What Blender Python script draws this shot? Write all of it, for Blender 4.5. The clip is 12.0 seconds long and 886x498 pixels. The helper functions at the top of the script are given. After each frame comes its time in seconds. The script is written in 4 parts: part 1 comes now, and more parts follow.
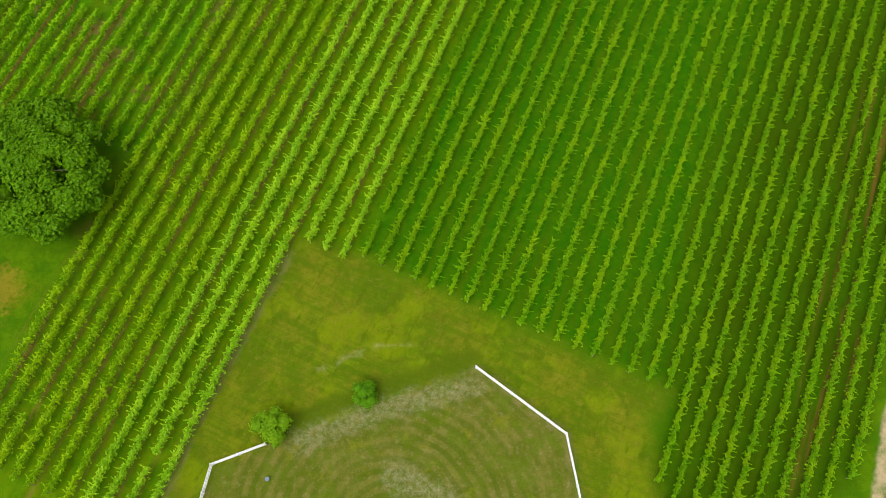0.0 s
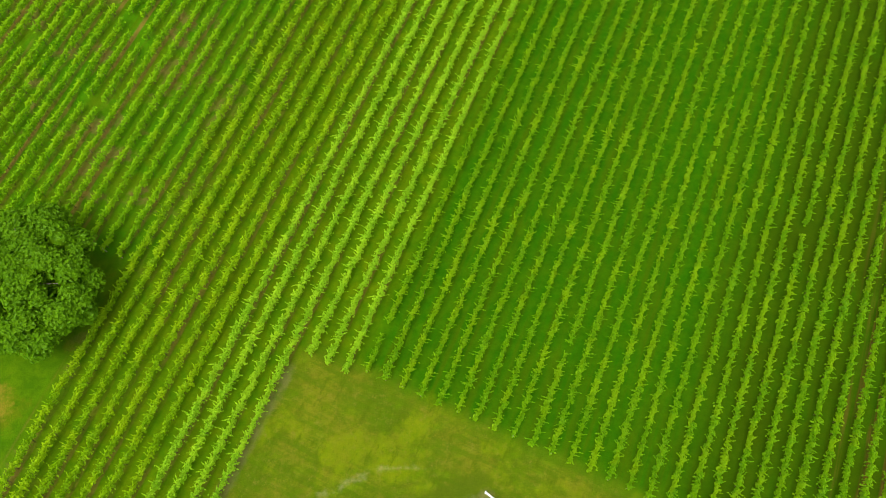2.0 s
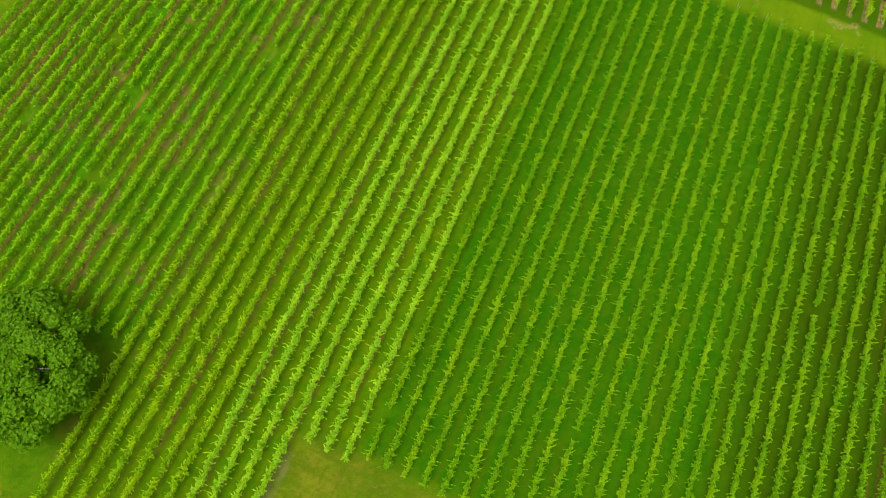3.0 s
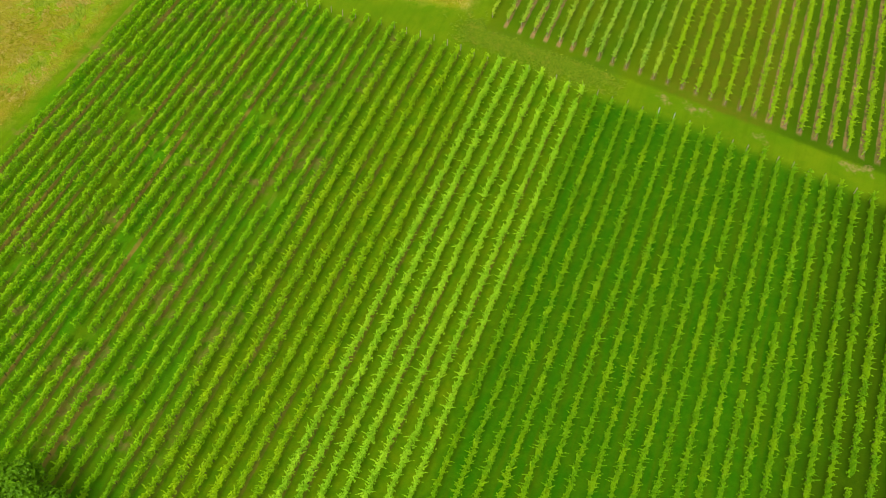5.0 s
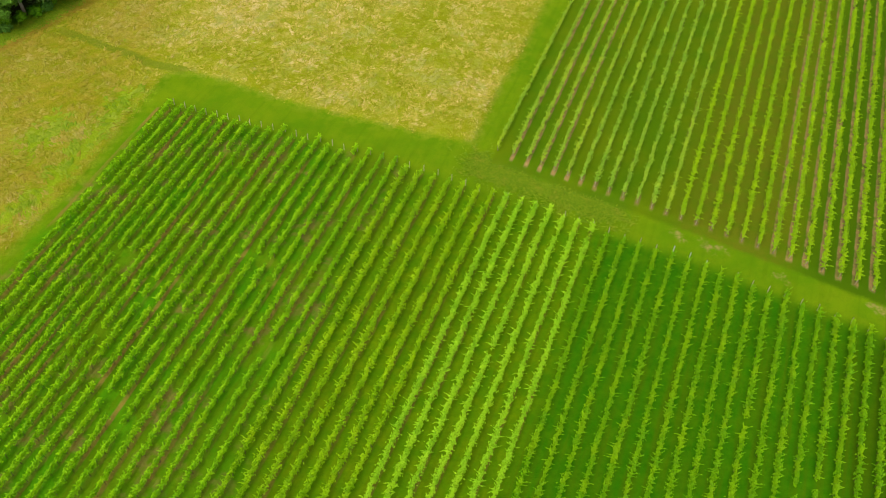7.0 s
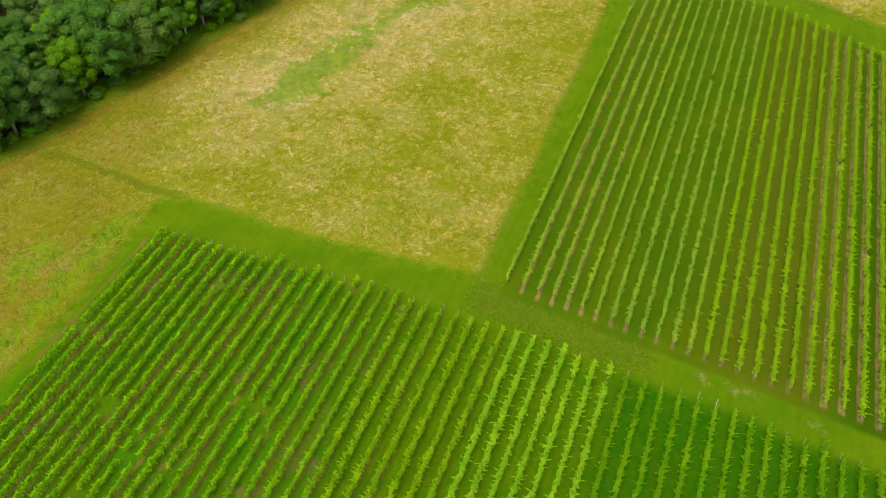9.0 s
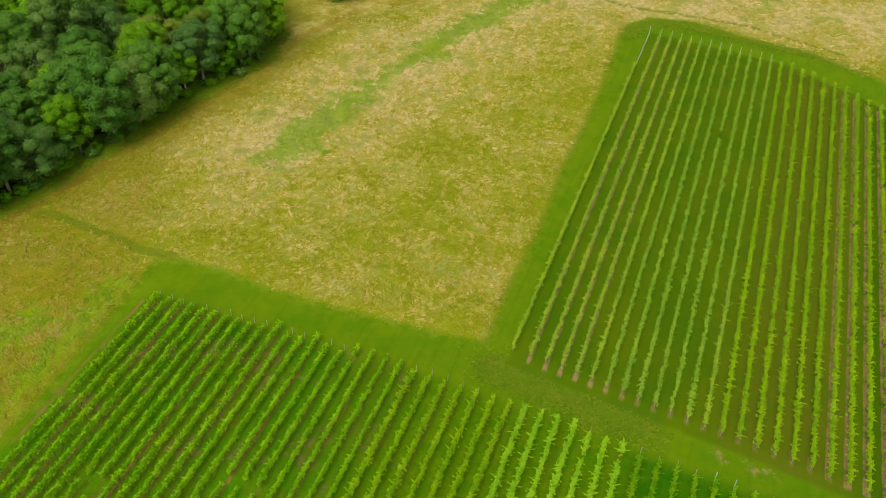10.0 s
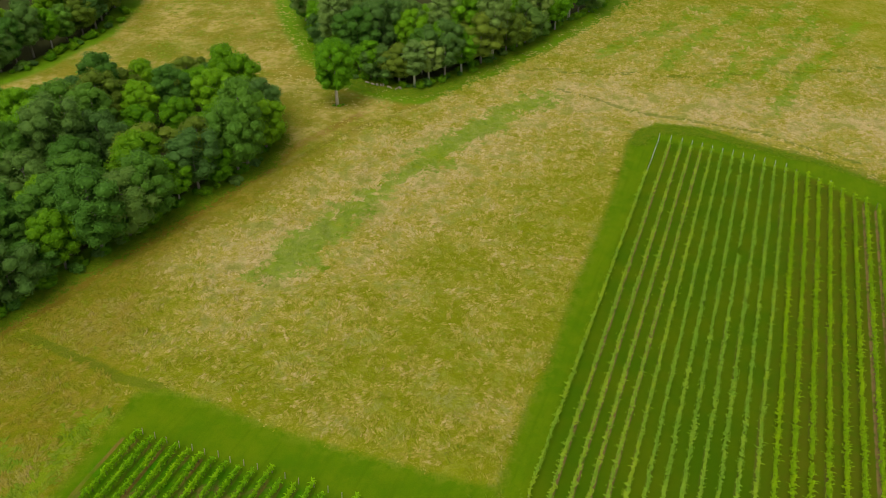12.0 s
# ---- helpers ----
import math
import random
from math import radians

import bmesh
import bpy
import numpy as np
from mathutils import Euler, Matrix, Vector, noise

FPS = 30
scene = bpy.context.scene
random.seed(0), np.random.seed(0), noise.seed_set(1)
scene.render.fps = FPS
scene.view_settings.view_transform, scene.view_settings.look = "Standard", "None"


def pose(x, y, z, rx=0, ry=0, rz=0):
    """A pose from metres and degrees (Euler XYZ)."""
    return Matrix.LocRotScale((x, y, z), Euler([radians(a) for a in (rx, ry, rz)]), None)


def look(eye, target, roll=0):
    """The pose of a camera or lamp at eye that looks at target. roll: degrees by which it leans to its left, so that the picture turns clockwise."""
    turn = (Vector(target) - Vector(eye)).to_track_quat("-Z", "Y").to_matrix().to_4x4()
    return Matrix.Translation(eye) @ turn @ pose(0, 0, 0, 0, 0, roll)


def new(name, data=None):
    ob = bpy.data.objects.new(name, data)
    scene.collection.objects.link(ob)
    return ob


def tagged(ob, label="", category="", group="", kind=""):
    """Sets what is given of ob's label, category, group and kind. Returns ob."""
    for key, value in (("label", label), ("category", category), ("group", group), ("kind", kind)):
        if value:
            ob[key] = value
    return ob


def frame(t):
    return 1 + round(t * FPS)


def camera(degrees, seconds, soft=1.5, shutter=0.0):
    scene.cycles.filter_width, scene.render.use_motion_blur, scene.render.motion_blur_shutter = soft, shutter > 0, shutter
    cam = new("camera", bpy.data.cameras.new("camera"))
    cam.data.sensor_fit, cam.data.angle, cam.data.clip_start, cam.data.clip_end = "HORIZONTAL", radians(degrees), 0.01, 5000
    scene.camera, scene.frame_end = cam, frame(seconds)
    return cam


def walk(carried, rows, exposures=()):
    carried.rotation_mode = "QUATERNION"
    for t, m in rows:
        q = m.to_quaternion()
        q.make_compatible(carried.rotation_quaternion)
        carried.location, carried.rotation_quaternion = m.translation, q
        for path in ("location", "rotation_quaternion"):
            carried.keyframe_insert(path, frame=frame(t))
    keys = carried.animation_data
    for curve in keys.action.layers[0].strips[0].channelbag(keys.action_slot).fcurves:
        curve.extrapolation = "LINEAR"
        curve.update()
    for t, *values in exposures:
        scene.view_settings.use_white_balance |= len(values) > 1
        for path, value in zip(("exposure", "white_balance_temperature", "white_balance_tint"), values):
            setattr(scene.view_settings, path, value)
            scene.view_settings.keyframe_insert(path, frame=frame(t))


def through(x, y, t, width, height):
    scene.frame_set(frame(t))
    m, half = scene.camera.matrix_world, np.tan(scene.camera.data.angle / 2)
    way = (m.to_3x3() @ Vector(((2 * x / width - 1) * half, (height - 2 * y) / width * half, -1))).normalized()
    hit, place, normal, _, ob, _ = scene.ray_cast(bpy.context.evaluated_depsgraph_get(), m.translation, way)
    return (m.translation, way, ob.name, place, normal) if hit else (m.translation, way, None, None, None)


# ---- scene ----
cam = camera(57.1, 12.0, soft=1.0)
PATH = [
    (0, (0.395, 1.341, 86.968), (0.399, 2.09, 85.114), 0.6),
    (0.5, (0.197, 3.619, 86.97), (0.2, 4.38, 85.121), 0.6),
    (1, (0.001, 5.894, 86.977), (0.004, 6.672, 85.134), 0.6),
    (1.5, (-0.189, 8.17, 86.986), (-0.186, 8.965, 85.151), 0.5),
    (2, (-0.373, 10.456, 86.994), (-0.37, 11.288, 85.175), 0.4),
    (2.5, (-0.549, 12.761, 87.001), (-0.547, 13.641, 85.205), 0.4),
    (3, (-0.72, 15.095, 87.006), (-0.718, 16.023, 85.235), 0.4),
    (5, (-1.389, 24.594, 87.013), (-1.387, 25.707, 85.352), 0.3),
    (5.5, (-1.557, 27.036, 87.011), (-1.556, 28.192, 85.379), 0.1),
    (6, (-1.739, 29.533, 87.009), (-1.738, 30.733, 85.409), -0.0),
    (6.5, (-1.946, 32.079, 87.009), (-1.944, 33.32, 85.441), -0.1),
    (7, (-2.185, 34.678, 87.01), (-2.183, 35.96, 85.474), -0.1),
    (9, (-3.277, 45.289, 87.004), (-3.27, 46.718, 85.605), -0.1),
    (9.5, (-3.578, 47.993, 87.006), (-3.57, 49.456, 85.642), 0.1),
    (10, (-3.896, 50.741, 87.009), (-3.887, 52.237, 85.682), 0.1),
    (10.5, (-4.223, 53.507, 87.017), (-4.212, 55.035, 85.727), 0.2),
    (11, (-4.559, 56.268, 87.025), (-4.546, 57.828, 85.773), 0.2),
    (11.5, (-4.899, 59.01, 87.031), (-4.885, 60.6, 85.818), 0.3),
    (12, (-5.24, 61.731, 87.034), (-5.224, 63.35, 85.86), 0.3),
]
walk(cam, [(t, look(eye, target, roll)) for t, eye, target, roll in PATH], [(0.0, 0.51), (2.5, 0.74), (7.0, 0.69), (9.0, 0.48), (10.5, 0.27), (12.0, 0.0)])

# ---- light ----
SUN_FROM = Vector((-0.35, -0.6, 1.35)).normalized()
world = bpy.data.worlds.new("world")
scene.world = world
world.use_nodes = True
wn, wl = world.node_tree.nodes, world.node_tree.links
wn.clear()
sky = wn.new("ShaderNodeTexSky")
sky.sky_type = "NISHITA"
sky.sun_disc = False
sky.sun_elevation = math.asin(SUN_FROM.z)
sky.sun_rotation = math.atan2(SUN_FROM.x, SUN_FROM.y)
sky.air_density, sky.dust_density = 1.0, 3.0
grey = wn.new("ShaderNodeHueSaturation")
grey.inputs["Saturation"].default_value = 0.2
bgd = wn.new("ShaderNodeBackground")
bgd.inputs["Strength"].default_value = 0.15
wout = wn.new("ShaderNodeOutputWorld")
wl.new(sky.outputs[0], grey.inputs["Color"])
wl.new(grey.outputs[0], bgd.inputs["Color"])
wl.new(bgd.outputs[0], wout.inputs["Surface"])
sun = new("sun", bpy.data.lights.new("sun", "SUN"))
sun.data.energy, sun.data.angle, sun.data.color = 1.3, radians(35), (1.0, 0.96, 0.88)
sun.matrix_basis = look(SUN_FROM * 200, (0, 0, 0))

# ---- plan: rows run along V, U counts across them ----
TH = radians(21.6)
CU, SU = math.cos(TH), math.sin(TH)


def xy(u, v):
    return (u * CU + v * SU, -u * SU + v * CU)


def uv(x, y):
    return (x * CU - y * SU, x * SU + y * CU)


def grid_noise(x, y, scale, seed):
    """Smooth value noise, 0 to 1, on arrays."""
    rng = np.random.RandomState(seed)
    table = rng.rand(256, 256)
    a, b = np.asarray(x) / scale, np.asarray(y) / scale
    i, j = np.floor(a).astype(int), np.floor(b).astype(int)
    f, g = a - i, b - j
    f, g = f * f * (3 - 2 * f), g * g * (3 - 2 * g)
    p = lambda m, n: table[m % 256, n % 256]
    return (p(i, j) * (1 - f) + p(i + 1, j) * f) * (1 - g) + (p(i, j + 1) * (1 - f) + p(i + 1, j + 1) * f) * g


def inside_distance(px, py, poly):
    """Signed distance to a polygon, positive inside."""
    best = np.full(px.shape, 1e9)
    odd = np.zeros(px.shape, bool)
    for (x0, y0), (x1, y1) in zip(poly, poly[1:] + poly[:1]):
        dx, dy = x1 - x0, y1 - y0
        k = np.clip(((px - x0) * dx + (py - y0) * dy) / (dx * dx + dy * dy), 0, 1)
        best = np.minimum(best, np.hypot(px - x0 - k * dx, py - y0 - k * dy))
        if y0 != y1:
            odd ^= ((y0 > py) != (y1 > py)) & (px < dx * (py - y0) / dy + x0)
    return np.where(odd, best, -best)


def line_distance(px, py, line):
    best = np.full(px.shape, 1e9)
    for (x0, y0), (x1, y1) in zip(line, line[1:]):
        dx, dy = x1 - x0, y1 - y0
        k = np.clip(((px - x0) * dx + (py - y0) * dy) / (dx * dx + dy * dy), 0, 1)
        best = np.minimum(best, np.hypot(px - x0 - k * dx, py - y0 - k * dy))
    return best


FIELD = [(-49, 146), (-45, 146.5), (-38, 144), (-28, 139), (-19, 135.5), (-10, 132.5), (-1, 129.5), (3, 129), (7, 141), (12, 152), (19, 172), (26, 189),
         (33, 208), (37, 221), (41, 228), (46, 231), (56, 229), (65, 221), (77, 214), (87, 203), (110, 190), (300, 100), (300, 600), (60, 345), (55, 318),
         (45, 302), (30, 281), (18, 268), (8, 258), (-2, 249), (-10, 240), (-27, 226), (-43, 205), (-55, 186), (-65, 170), (-75, 158), (-110, 120), (-90, 85), (-70.8, 91.5), (-62.8, 106.5), (-56.8, 120.5), (-53, 132.5)]
MARGIN = [(-140, 110), (-72, 152), (-55, 182), (-43, 201), (-27, 222), (-10, 236), (8, 254), (20, 265), (47, 300), (62, 322), (75, 350), (-200, 350), (-200, 110)]
NORTH_WOOD = [(-52, 340), (-48, 315), (-43, 296), (-35, 274), (-24, 257), (-17, 252), (-10, 249), (-1, 257), (8, 266), (18, 277), (33, 295), (53, 318), (70, 342)]
WEST_WOOD = [(-82, 156), (-76, 164), (-71, 173), (-64, 183), (-57, 194), (-48, 206), (-43, 215), (-42, 224), (-47, 236), (-56, 243), (-66, 244), (-77, 240), (-84, 227), (-97, 222), (-125, 215), (-125, 150)]
FAR_WOOD = [(-135, 240), (-116, 256), (-110, 265), (-106, 276), (-101, 287), (-101, 305), (-102, 325), (-165, 335), (-165, 240)]
LAWN = [(-15, 38.5), (-9, 35.5), (25, 20), (22.5, 17), (22.5, -30), (-42, -30), (-31, 0), (-25.5, 17), (-21, 28), (-17.3, 36.5)]
PEN = [(-17.8, 14.2), (4.2, 22.5), (13.6, 15.4), (14.9, 7.5), (12, -6), (-18, -6), (-24.5, 5), (-23.2, 12.1)]
TRACK = [(80, 58), (57, 32), (49.3, 17.8), (46.2, 9), (42, -2), (36, -30)]
STREAKS = [[(-38, 172), (-29, 173), (-25, 181), (-20, 192), (-12, 205), (-16, 208), (-26, 193), (-34, 184)], [(-14, 205), (-6, 209), (6, 225), (25, 244), (22, 249), (8, 238), (-3, 225), (-10, 215)],
           [(-69, 128), (-65, 135), (-60, 132), (-65, 125)], [(-62, 112), (-58, 122), (-54, 134), (-51, 141), (-56, 142), (-60, 128), (-66, 112)], [(-84, 290), (-77, 296), (-74, 280), (-82, 279)]]
GREEN_LINES = [[(104, 310), (83, 280), (66, 252)], [(113, 305), (93, 278), (76, 255)], [(120, 295), (95, 264), (82, 248), (75, 236)], [(78, 307), (55, 284), (39, 272)], [(90, 307), (67, 280), (54, 262)]]
RUTS = [[(-70, 158), (-64, 155), (-58, 152), (-52, 148.5), (-46, 147)], [(25, 249), (33, 243.5), (42, 236), (51, 233), (66, 227), (85, 212)], [(18, 260), (35, 258), (57, 256), (113, 261)], [(17, 262), (35, 259.6), (57, 257.6), (113, 262.6)]]
BROWN = [(-80, 152), (-75, 158), (-69, 165), (-63, 177), (-55, 188), (-47, 200), (-40, 211), (-35, 222), (-23, 236)]
WEEDS_NORTH = [(39, 222), (41.5, 226), (46, 228.5), (56, 226.5), (65, 220.5), (77, 214), (88, 204)]
PALE = [(-14.5, 14.6), (-10, 16.4), (-5, 18.2), (4, 20.6)]
SPOTS = [(31, 109.5), (34.3, 107.9), (36, 107.0), (43.5, 102.2), (54.5, 97), (57, 96)]



def green_streaks(px, py):
    """Distance into the lush green patches and lines of the meadow."""
    return np.maximum(np.max([inside_distance(px, py, s) for s in STREAKS], 0), np.max([1.3 - line_distance(px, py, s) for s in GREEN_LINES], 0))


def straw_band(px, py):
    """Where the meadow has dried out most: 1 along a belt through its middle."""
    d = line_distance(px, py, [(-36, 178), (-8, 212), (25, 244), (80, 232), (130, 215)])
    e = line_distance(px, py, [(40, 285), (85, 262), (150, 230)])
    return np.maximum(np.exp(-(d / 17.0) ** 2), 0.4 * np.exp(-(e / 26.0) ** 2))


def woodside(px, py):
    """1 within some metres of the near wood's edge, falling to 0 further out."""
    return np.maximum(np.clip((17.0 + inside_distance(px, py, WEST_WOOD)) / 9.0, 0, 1), 0.75 * np.clip((-44 - px) / 12, 0, 1)) - 0.4


# ends of the rows: (U, V) along the north and the south edges
N1 = ([-96, -74, -52, -25, -9, 6, 14, 40], [111.2, 112.0, 112.2, 110.5, 108.9, 107.2, 105.7, 102.9])
FIRST1, STEP = -23.0, 2.165


def south1(k):
    u = FIRST1 + STEP * k
    if k <= -14:
        return 31.5
    if k <= -3:
        return -6.0
    if k <= 18:
        return 30.2 - 0.045 * (u + 28) - (1.2 if k <= 0 else 0.3)
    return 18.3 if k == 19 else 25.8 if k == 28 else -4.0


# the rows are not quite parallel: sideways shift of row k at V = 28 and at V = 95
ROW_K = [-33, -30, -27, -24, -21, -17, -13, -8, -3, 0, 7, 14, 18, 23, 28]
SHIFT_S = [2.1, 2.15, 1.4, 0.85, 0.45, 0.45, 0.35, 0.15, -0.1, 0.0, -0.1, -0.35, -0.6, -1.6, -2.2]
SHIFT_N = [1.2, 0.9, 0.25, -0.25, -0.55, -0.8, -0.65, -0.1, 0.0, 0.0, 0.7, 0.5, 0.3, 0.2, -0.2]


def row_slip(u, v):
    """Sideways shift of the row that passes near U, V, on arrays."""
    slip = 0.0
    for _ in range(3):
        k = (u - slip - FIRST1) / STEP
        a, b = np.interp(k, ROW_K, SHIFT_S), np.interp(k, ROW_K, SHIFT_N)
        slip = a + (b - a) * (np.clip(v, -20, 130) - 28) / 67
    return slip


def row_u(k, v):
    a, b = float(np.interp(k, ROW_K, SHIFT_S)), float(np.interp(k, ROW_K, SHIFT_N))
    return FIRST1 + STEP * k + a + (b - a) * (v - 28) / 67


ROWS1 = []
for k in range(-33, 29):
    v0, v1 = south1(k), float(np.interp(FIRST1 + STEP * k, *N1)) + random.uniform(-0.3, 0.3)
    ROWS1.append((k, row_u(k, v0), v0, row_u(k, v1), v1))
FIRST2, STEP2 = -29.2, 2.185
S2 = ([-41, -31.5, -20, -9, 5, 26], [119.2, 118.2, 117.0, 115.9, 114.0, 111.0])
N2 = ([-41, -30, -20, -11, -7, -3, 1, 4, 8, 26], [223.4, 221.9, 220.6, 219.2, 217.2, 214.4, 212.2, 211.2, 207.8, 197.5])
ROWS2 = []
for k in range(30):
    u = -40.8 if k == 0 else -38.2 if k == 1 else FIRST2 + STEP2 * (k - 5)
    ROWS2.append((k, u, float(np.interp(u, *S2)) + float(np.interp(k, [0, 4, 8, 12], [1.3, 1.1, 0.7, 0.3])), u, float(np.interp(u, *N2))))
BLOCK1 = [xy(-96, 110.5), xy(-52, 112), xy(-9, 109.2), xy(14, 106), xy(38, 103), xy(36.3, 24), xy(33, 24), xy(33, -10), xy(17.2, -10), xy(15.8, 28), xy(-28, 30), xy(-28.6, -10), xy(-52.5, -10), xy(-52.5, 31), xy(-96, 31)]
BLOCK2 = [xy(u, v - 1.3) for u, v in zip(*S2)] + [xy(u, v + 1.0) for u, v in zip(N2[0][::-1], N2[1][::-1])]


# ---- materials ----
class Nodes:
    def __init__(self, name):
        self.mat = bpy.data.materials.new(name)
        self.mat.use_nodes = True
        self.n, self.l = self.mat.node_tree.nodes, self.mat.node_tree.links
        self.n.clear()
        self.out = self.n.new("ShaderNodeOutputMaterial")

    def put(self, socket, value):
        if isinstance(value, bpy.types.NodeSocket):
            self.l.new(value, socket)
        elif isinstance(value, tuple) and len(value) == 3 and socket.type == "RGBA":
            socket.default_value = (*value, 1)
        else:
            socket.default_value = value

    def coord(self):
        return self.n.new("ShaderNodeTexCoord").outputs["Object"]

    def mapped(self, scale=(1, 1, 1), turn=0.0, vector=None):
        """Coordinates turned about Z first and scaled afterwards."""
        v = vector or self.coord()
        for turned, scaled in ((turn, (1, 1, 1)), (0.0, scale)):
            m = self.n.new("ShaderNodeMapping")
            self.put(m.inputs["Vector"], v)
            m.inputs["Rotation"].default_value = (0, 0, turned)
            m.inputs["Scale"].default_value = scaled
            v = m.outputs[0]
        return v

    def noise(self, scale, detail=3.0, rough=0.6, vector=None, warp=0.0):
        t = self.n.new("ShaderNodeTexNoise")
        self.put(t.inputs["Vector"], vector or self.coord())
        for k, v in (("Scale", scale), ("Detail", detail), ("Roughness", rough), ("Distortion", warp)):
            t.inputs[k].default_value = v
        return t.outputs["Fac"]

    def math(self, op, a, b=0.0, c=None, clamp=False):
        m = self.n.new("ShaderNodeMath")
        m.operation, m.use_clamp = op, clamp
        self.put(m.inputs[0], a)
        self.put(m.inputs[1], b)
        if c is not None:
            self.put(m.inputs[2], c)
        return m.outputs[0]

    def step(self, value, low, high, a=0.0, b=1.0):
        m = self.n.new("ShaderNodeMapRange")
        m.interpolation_type = "SMOOTHSTEP"
        self.put(m.inputs["Value"], value)
        for k, v in (("From Min", low), ("From Max", high), ("To Min", a), ("To Max", b)):
            self.put(m.inputs[k], v)
        return m.outputs[0]

    def mix(self, fac, a, b, blend="MIX"):
        m = self.n.new("ShaderNodeMix")
        m.data_type, m.blend_type = "RGBA", blend
        self.put(m.inputs["Factor"], fac)
        self.put(m.inputs["A"], a)
        self.put(m.inputs["B"], b)
        return m.outputs["Result"]

    def attr(self, name):
        a = self.n.new("ShaderNodeAttribute")
        a.attribute_name = name
        return a.outputs["Fac"]

    def island(self):
        return self.n.new("ShaderNodeNewGeometry").outputs["Random Per Island"]

    def each(self):
        return self.n.new("ShaderNodeObjectInfo").outputs["Random"]

    def bump(self, height, strength, distance):
        b = self.n.new("ShaderNodeBump")
        b.inputs["Strength"].default_value, b.inputs["Distance"].default_value = strength, distance
        self.put(b.inputs["Height"], height)
        return b.outputs[0]

    def done(self, color, rough=0.8, normal=None, metal=0.0, spec=0.3, through=0.0, through_color=None):
        p = self.n.new("ShaderNodeBsdfPrincipled")
        self.put(p.inputs["Base Color"], color)
        self.put(p.inputs["Roughness"], rough)
        self.put(p.inputs["Metallic"], metal)
        self.put(p.inputs["Specular IOR Level"], spec)
        if normal:
            self.put(p.inputs["Normal"], normal)
        shader = p.outputs[0]
        if through:
            t = self.n.new("ShaderNodeBsdfTranslucent")
            self.put(t.inputs["Color"], through_color or color)
            m = self.n.new("ShaderNodeMixShader")
            m.inputs[0].default_value = through
            self.l.new(shader, m.inputs[1])
            self.l.new(t.outputs[0], m.inputs[2])
            shader = m.outputs[0]
        self.l.new(shader, self.out.inputs["Surface"])
        return self.mat


def leaf_material(name, dark, light, tip, gloss=0.45, vary=0.15, even=0.0):
    n = Nodes(name)
    c = n.mix(n.step(n.island(), -0.2 - even, 1.1 + even), dark, light)
    c = n.mix(n.step(n.each(), 0.35, 1.0, 0.0, 0.5), c, tip)
    c = n.mix(vary, c, n.mix(n.each(), dark, tip))
    c = n.mix(n.step(n.noise(0.55, 2), 0.35, 0.7, 0.0, 0.35), c, dark)
    return n.done(c, gloss, through=0.36, spec=0.08)


GREEN = leaf_material("vine_leaf", (0.13, 0.325, 0.001), (0.30, 0.57, 0.004), (0.35, 0.58, 0.003))
OLIVE = leaf_material("sunlit_vine_leaf", (0.14, 0.305, 0.001), (0.325, 0.55, 0.003), (0.385, 0.56, 0.003))
LIME = leaf_material("pale_vine_leaf", (0.17, 0.38, 0.003), (0.37, 0.64, 0.02), (0.42, 0.64, 0.016))
DEEP = leaf_material("olive_vine_leaf", (0.092, 0.26, 0.0006), (0.22, 0.44, 0.0015), (0.29, 0.46, 0.0015))
MUTED = leaf_material("dull_vine_leaf", (0.175, 0.34, 0.002), (0.37, 0.58, 0.006), (0.43, 0.60, 0.004))
GREYISH = leaf_material("young_vine_leaf", (0.18, 0.34, 0.012), (0.40, 0.58, 0.045), (0.48, 0.58, 0.02))
BLOOM = leaf_material("greyish_vine_leaf", (0.16, 0.33, 0.012), (0.37, 0.56, 0.048), (0.43, 0.57, 0.03))
OAK = leaf_material("oak_leaf", (0.06, 0.165, 0.016), (0.14, 0.32, 0.034), (0.18, 0.35, 0.027), vary=0.4, even=0.5)
BLUISH = leaf_material("dull_leaf", (0.066, 0.16, 0.026), (0.155, 0.295, 0.056), (0.21, 0.33, 0.045), vary=0.4, even=0.5)
# grey-green leaf of the far wood, with distance haze lightened into its colour
PALE_LEAF = leaf_material("hazed_leaf", (0.16, 0.27, 0.05), (0.29, 0.43, 0.095), (0.35, 0.46, 0.08), vary=0.4, even=0.5)
MAPLE = leaf_material("maple_leaf", (0.08, 0.24, 0.004), (0.23, 0.50, 0.01), (0.28, 0.50, 0.01), vary=0.3, even=0.4)
SHRUB = leaf_material("shrub_leaf", (0.06, 0.20, 0.003), (0.20, 0.43, 0.008), (0.25, 0.43, 0.008), vary=0.3, even=0.4)
DUN = leaf_material("dun_leaf", (0.11, 0.18, 0.012), (0.21, 0.31, 0.03), (0.26, 0.33, 0.03), vary=0.4, even=0.5)
BROAD = leaf_material("broad_leaf", (0.06, 0.18, 0.0015), (0.145, 0.325, 0.004), (0.18, 0.35, 0.003), even=0.4)


def bark_material(name, dark, light):
    n = Nodes(name)
    v = n.mapped((6, 6, 0.8))
    t = n.noise(1.5, 4, vector=v)
    return n.done(n.mix(t, dark, light), 0.9, n.bump(t, 0.6, 0.05))


def plain_material(name, a, b, scale, rough, bump=0.2):
    n = Nodes(name)
    t = n.noise(scale, 4)
    return n.done(n.mix(t, a, b), rough, n.bump(t, bump, 0.01))


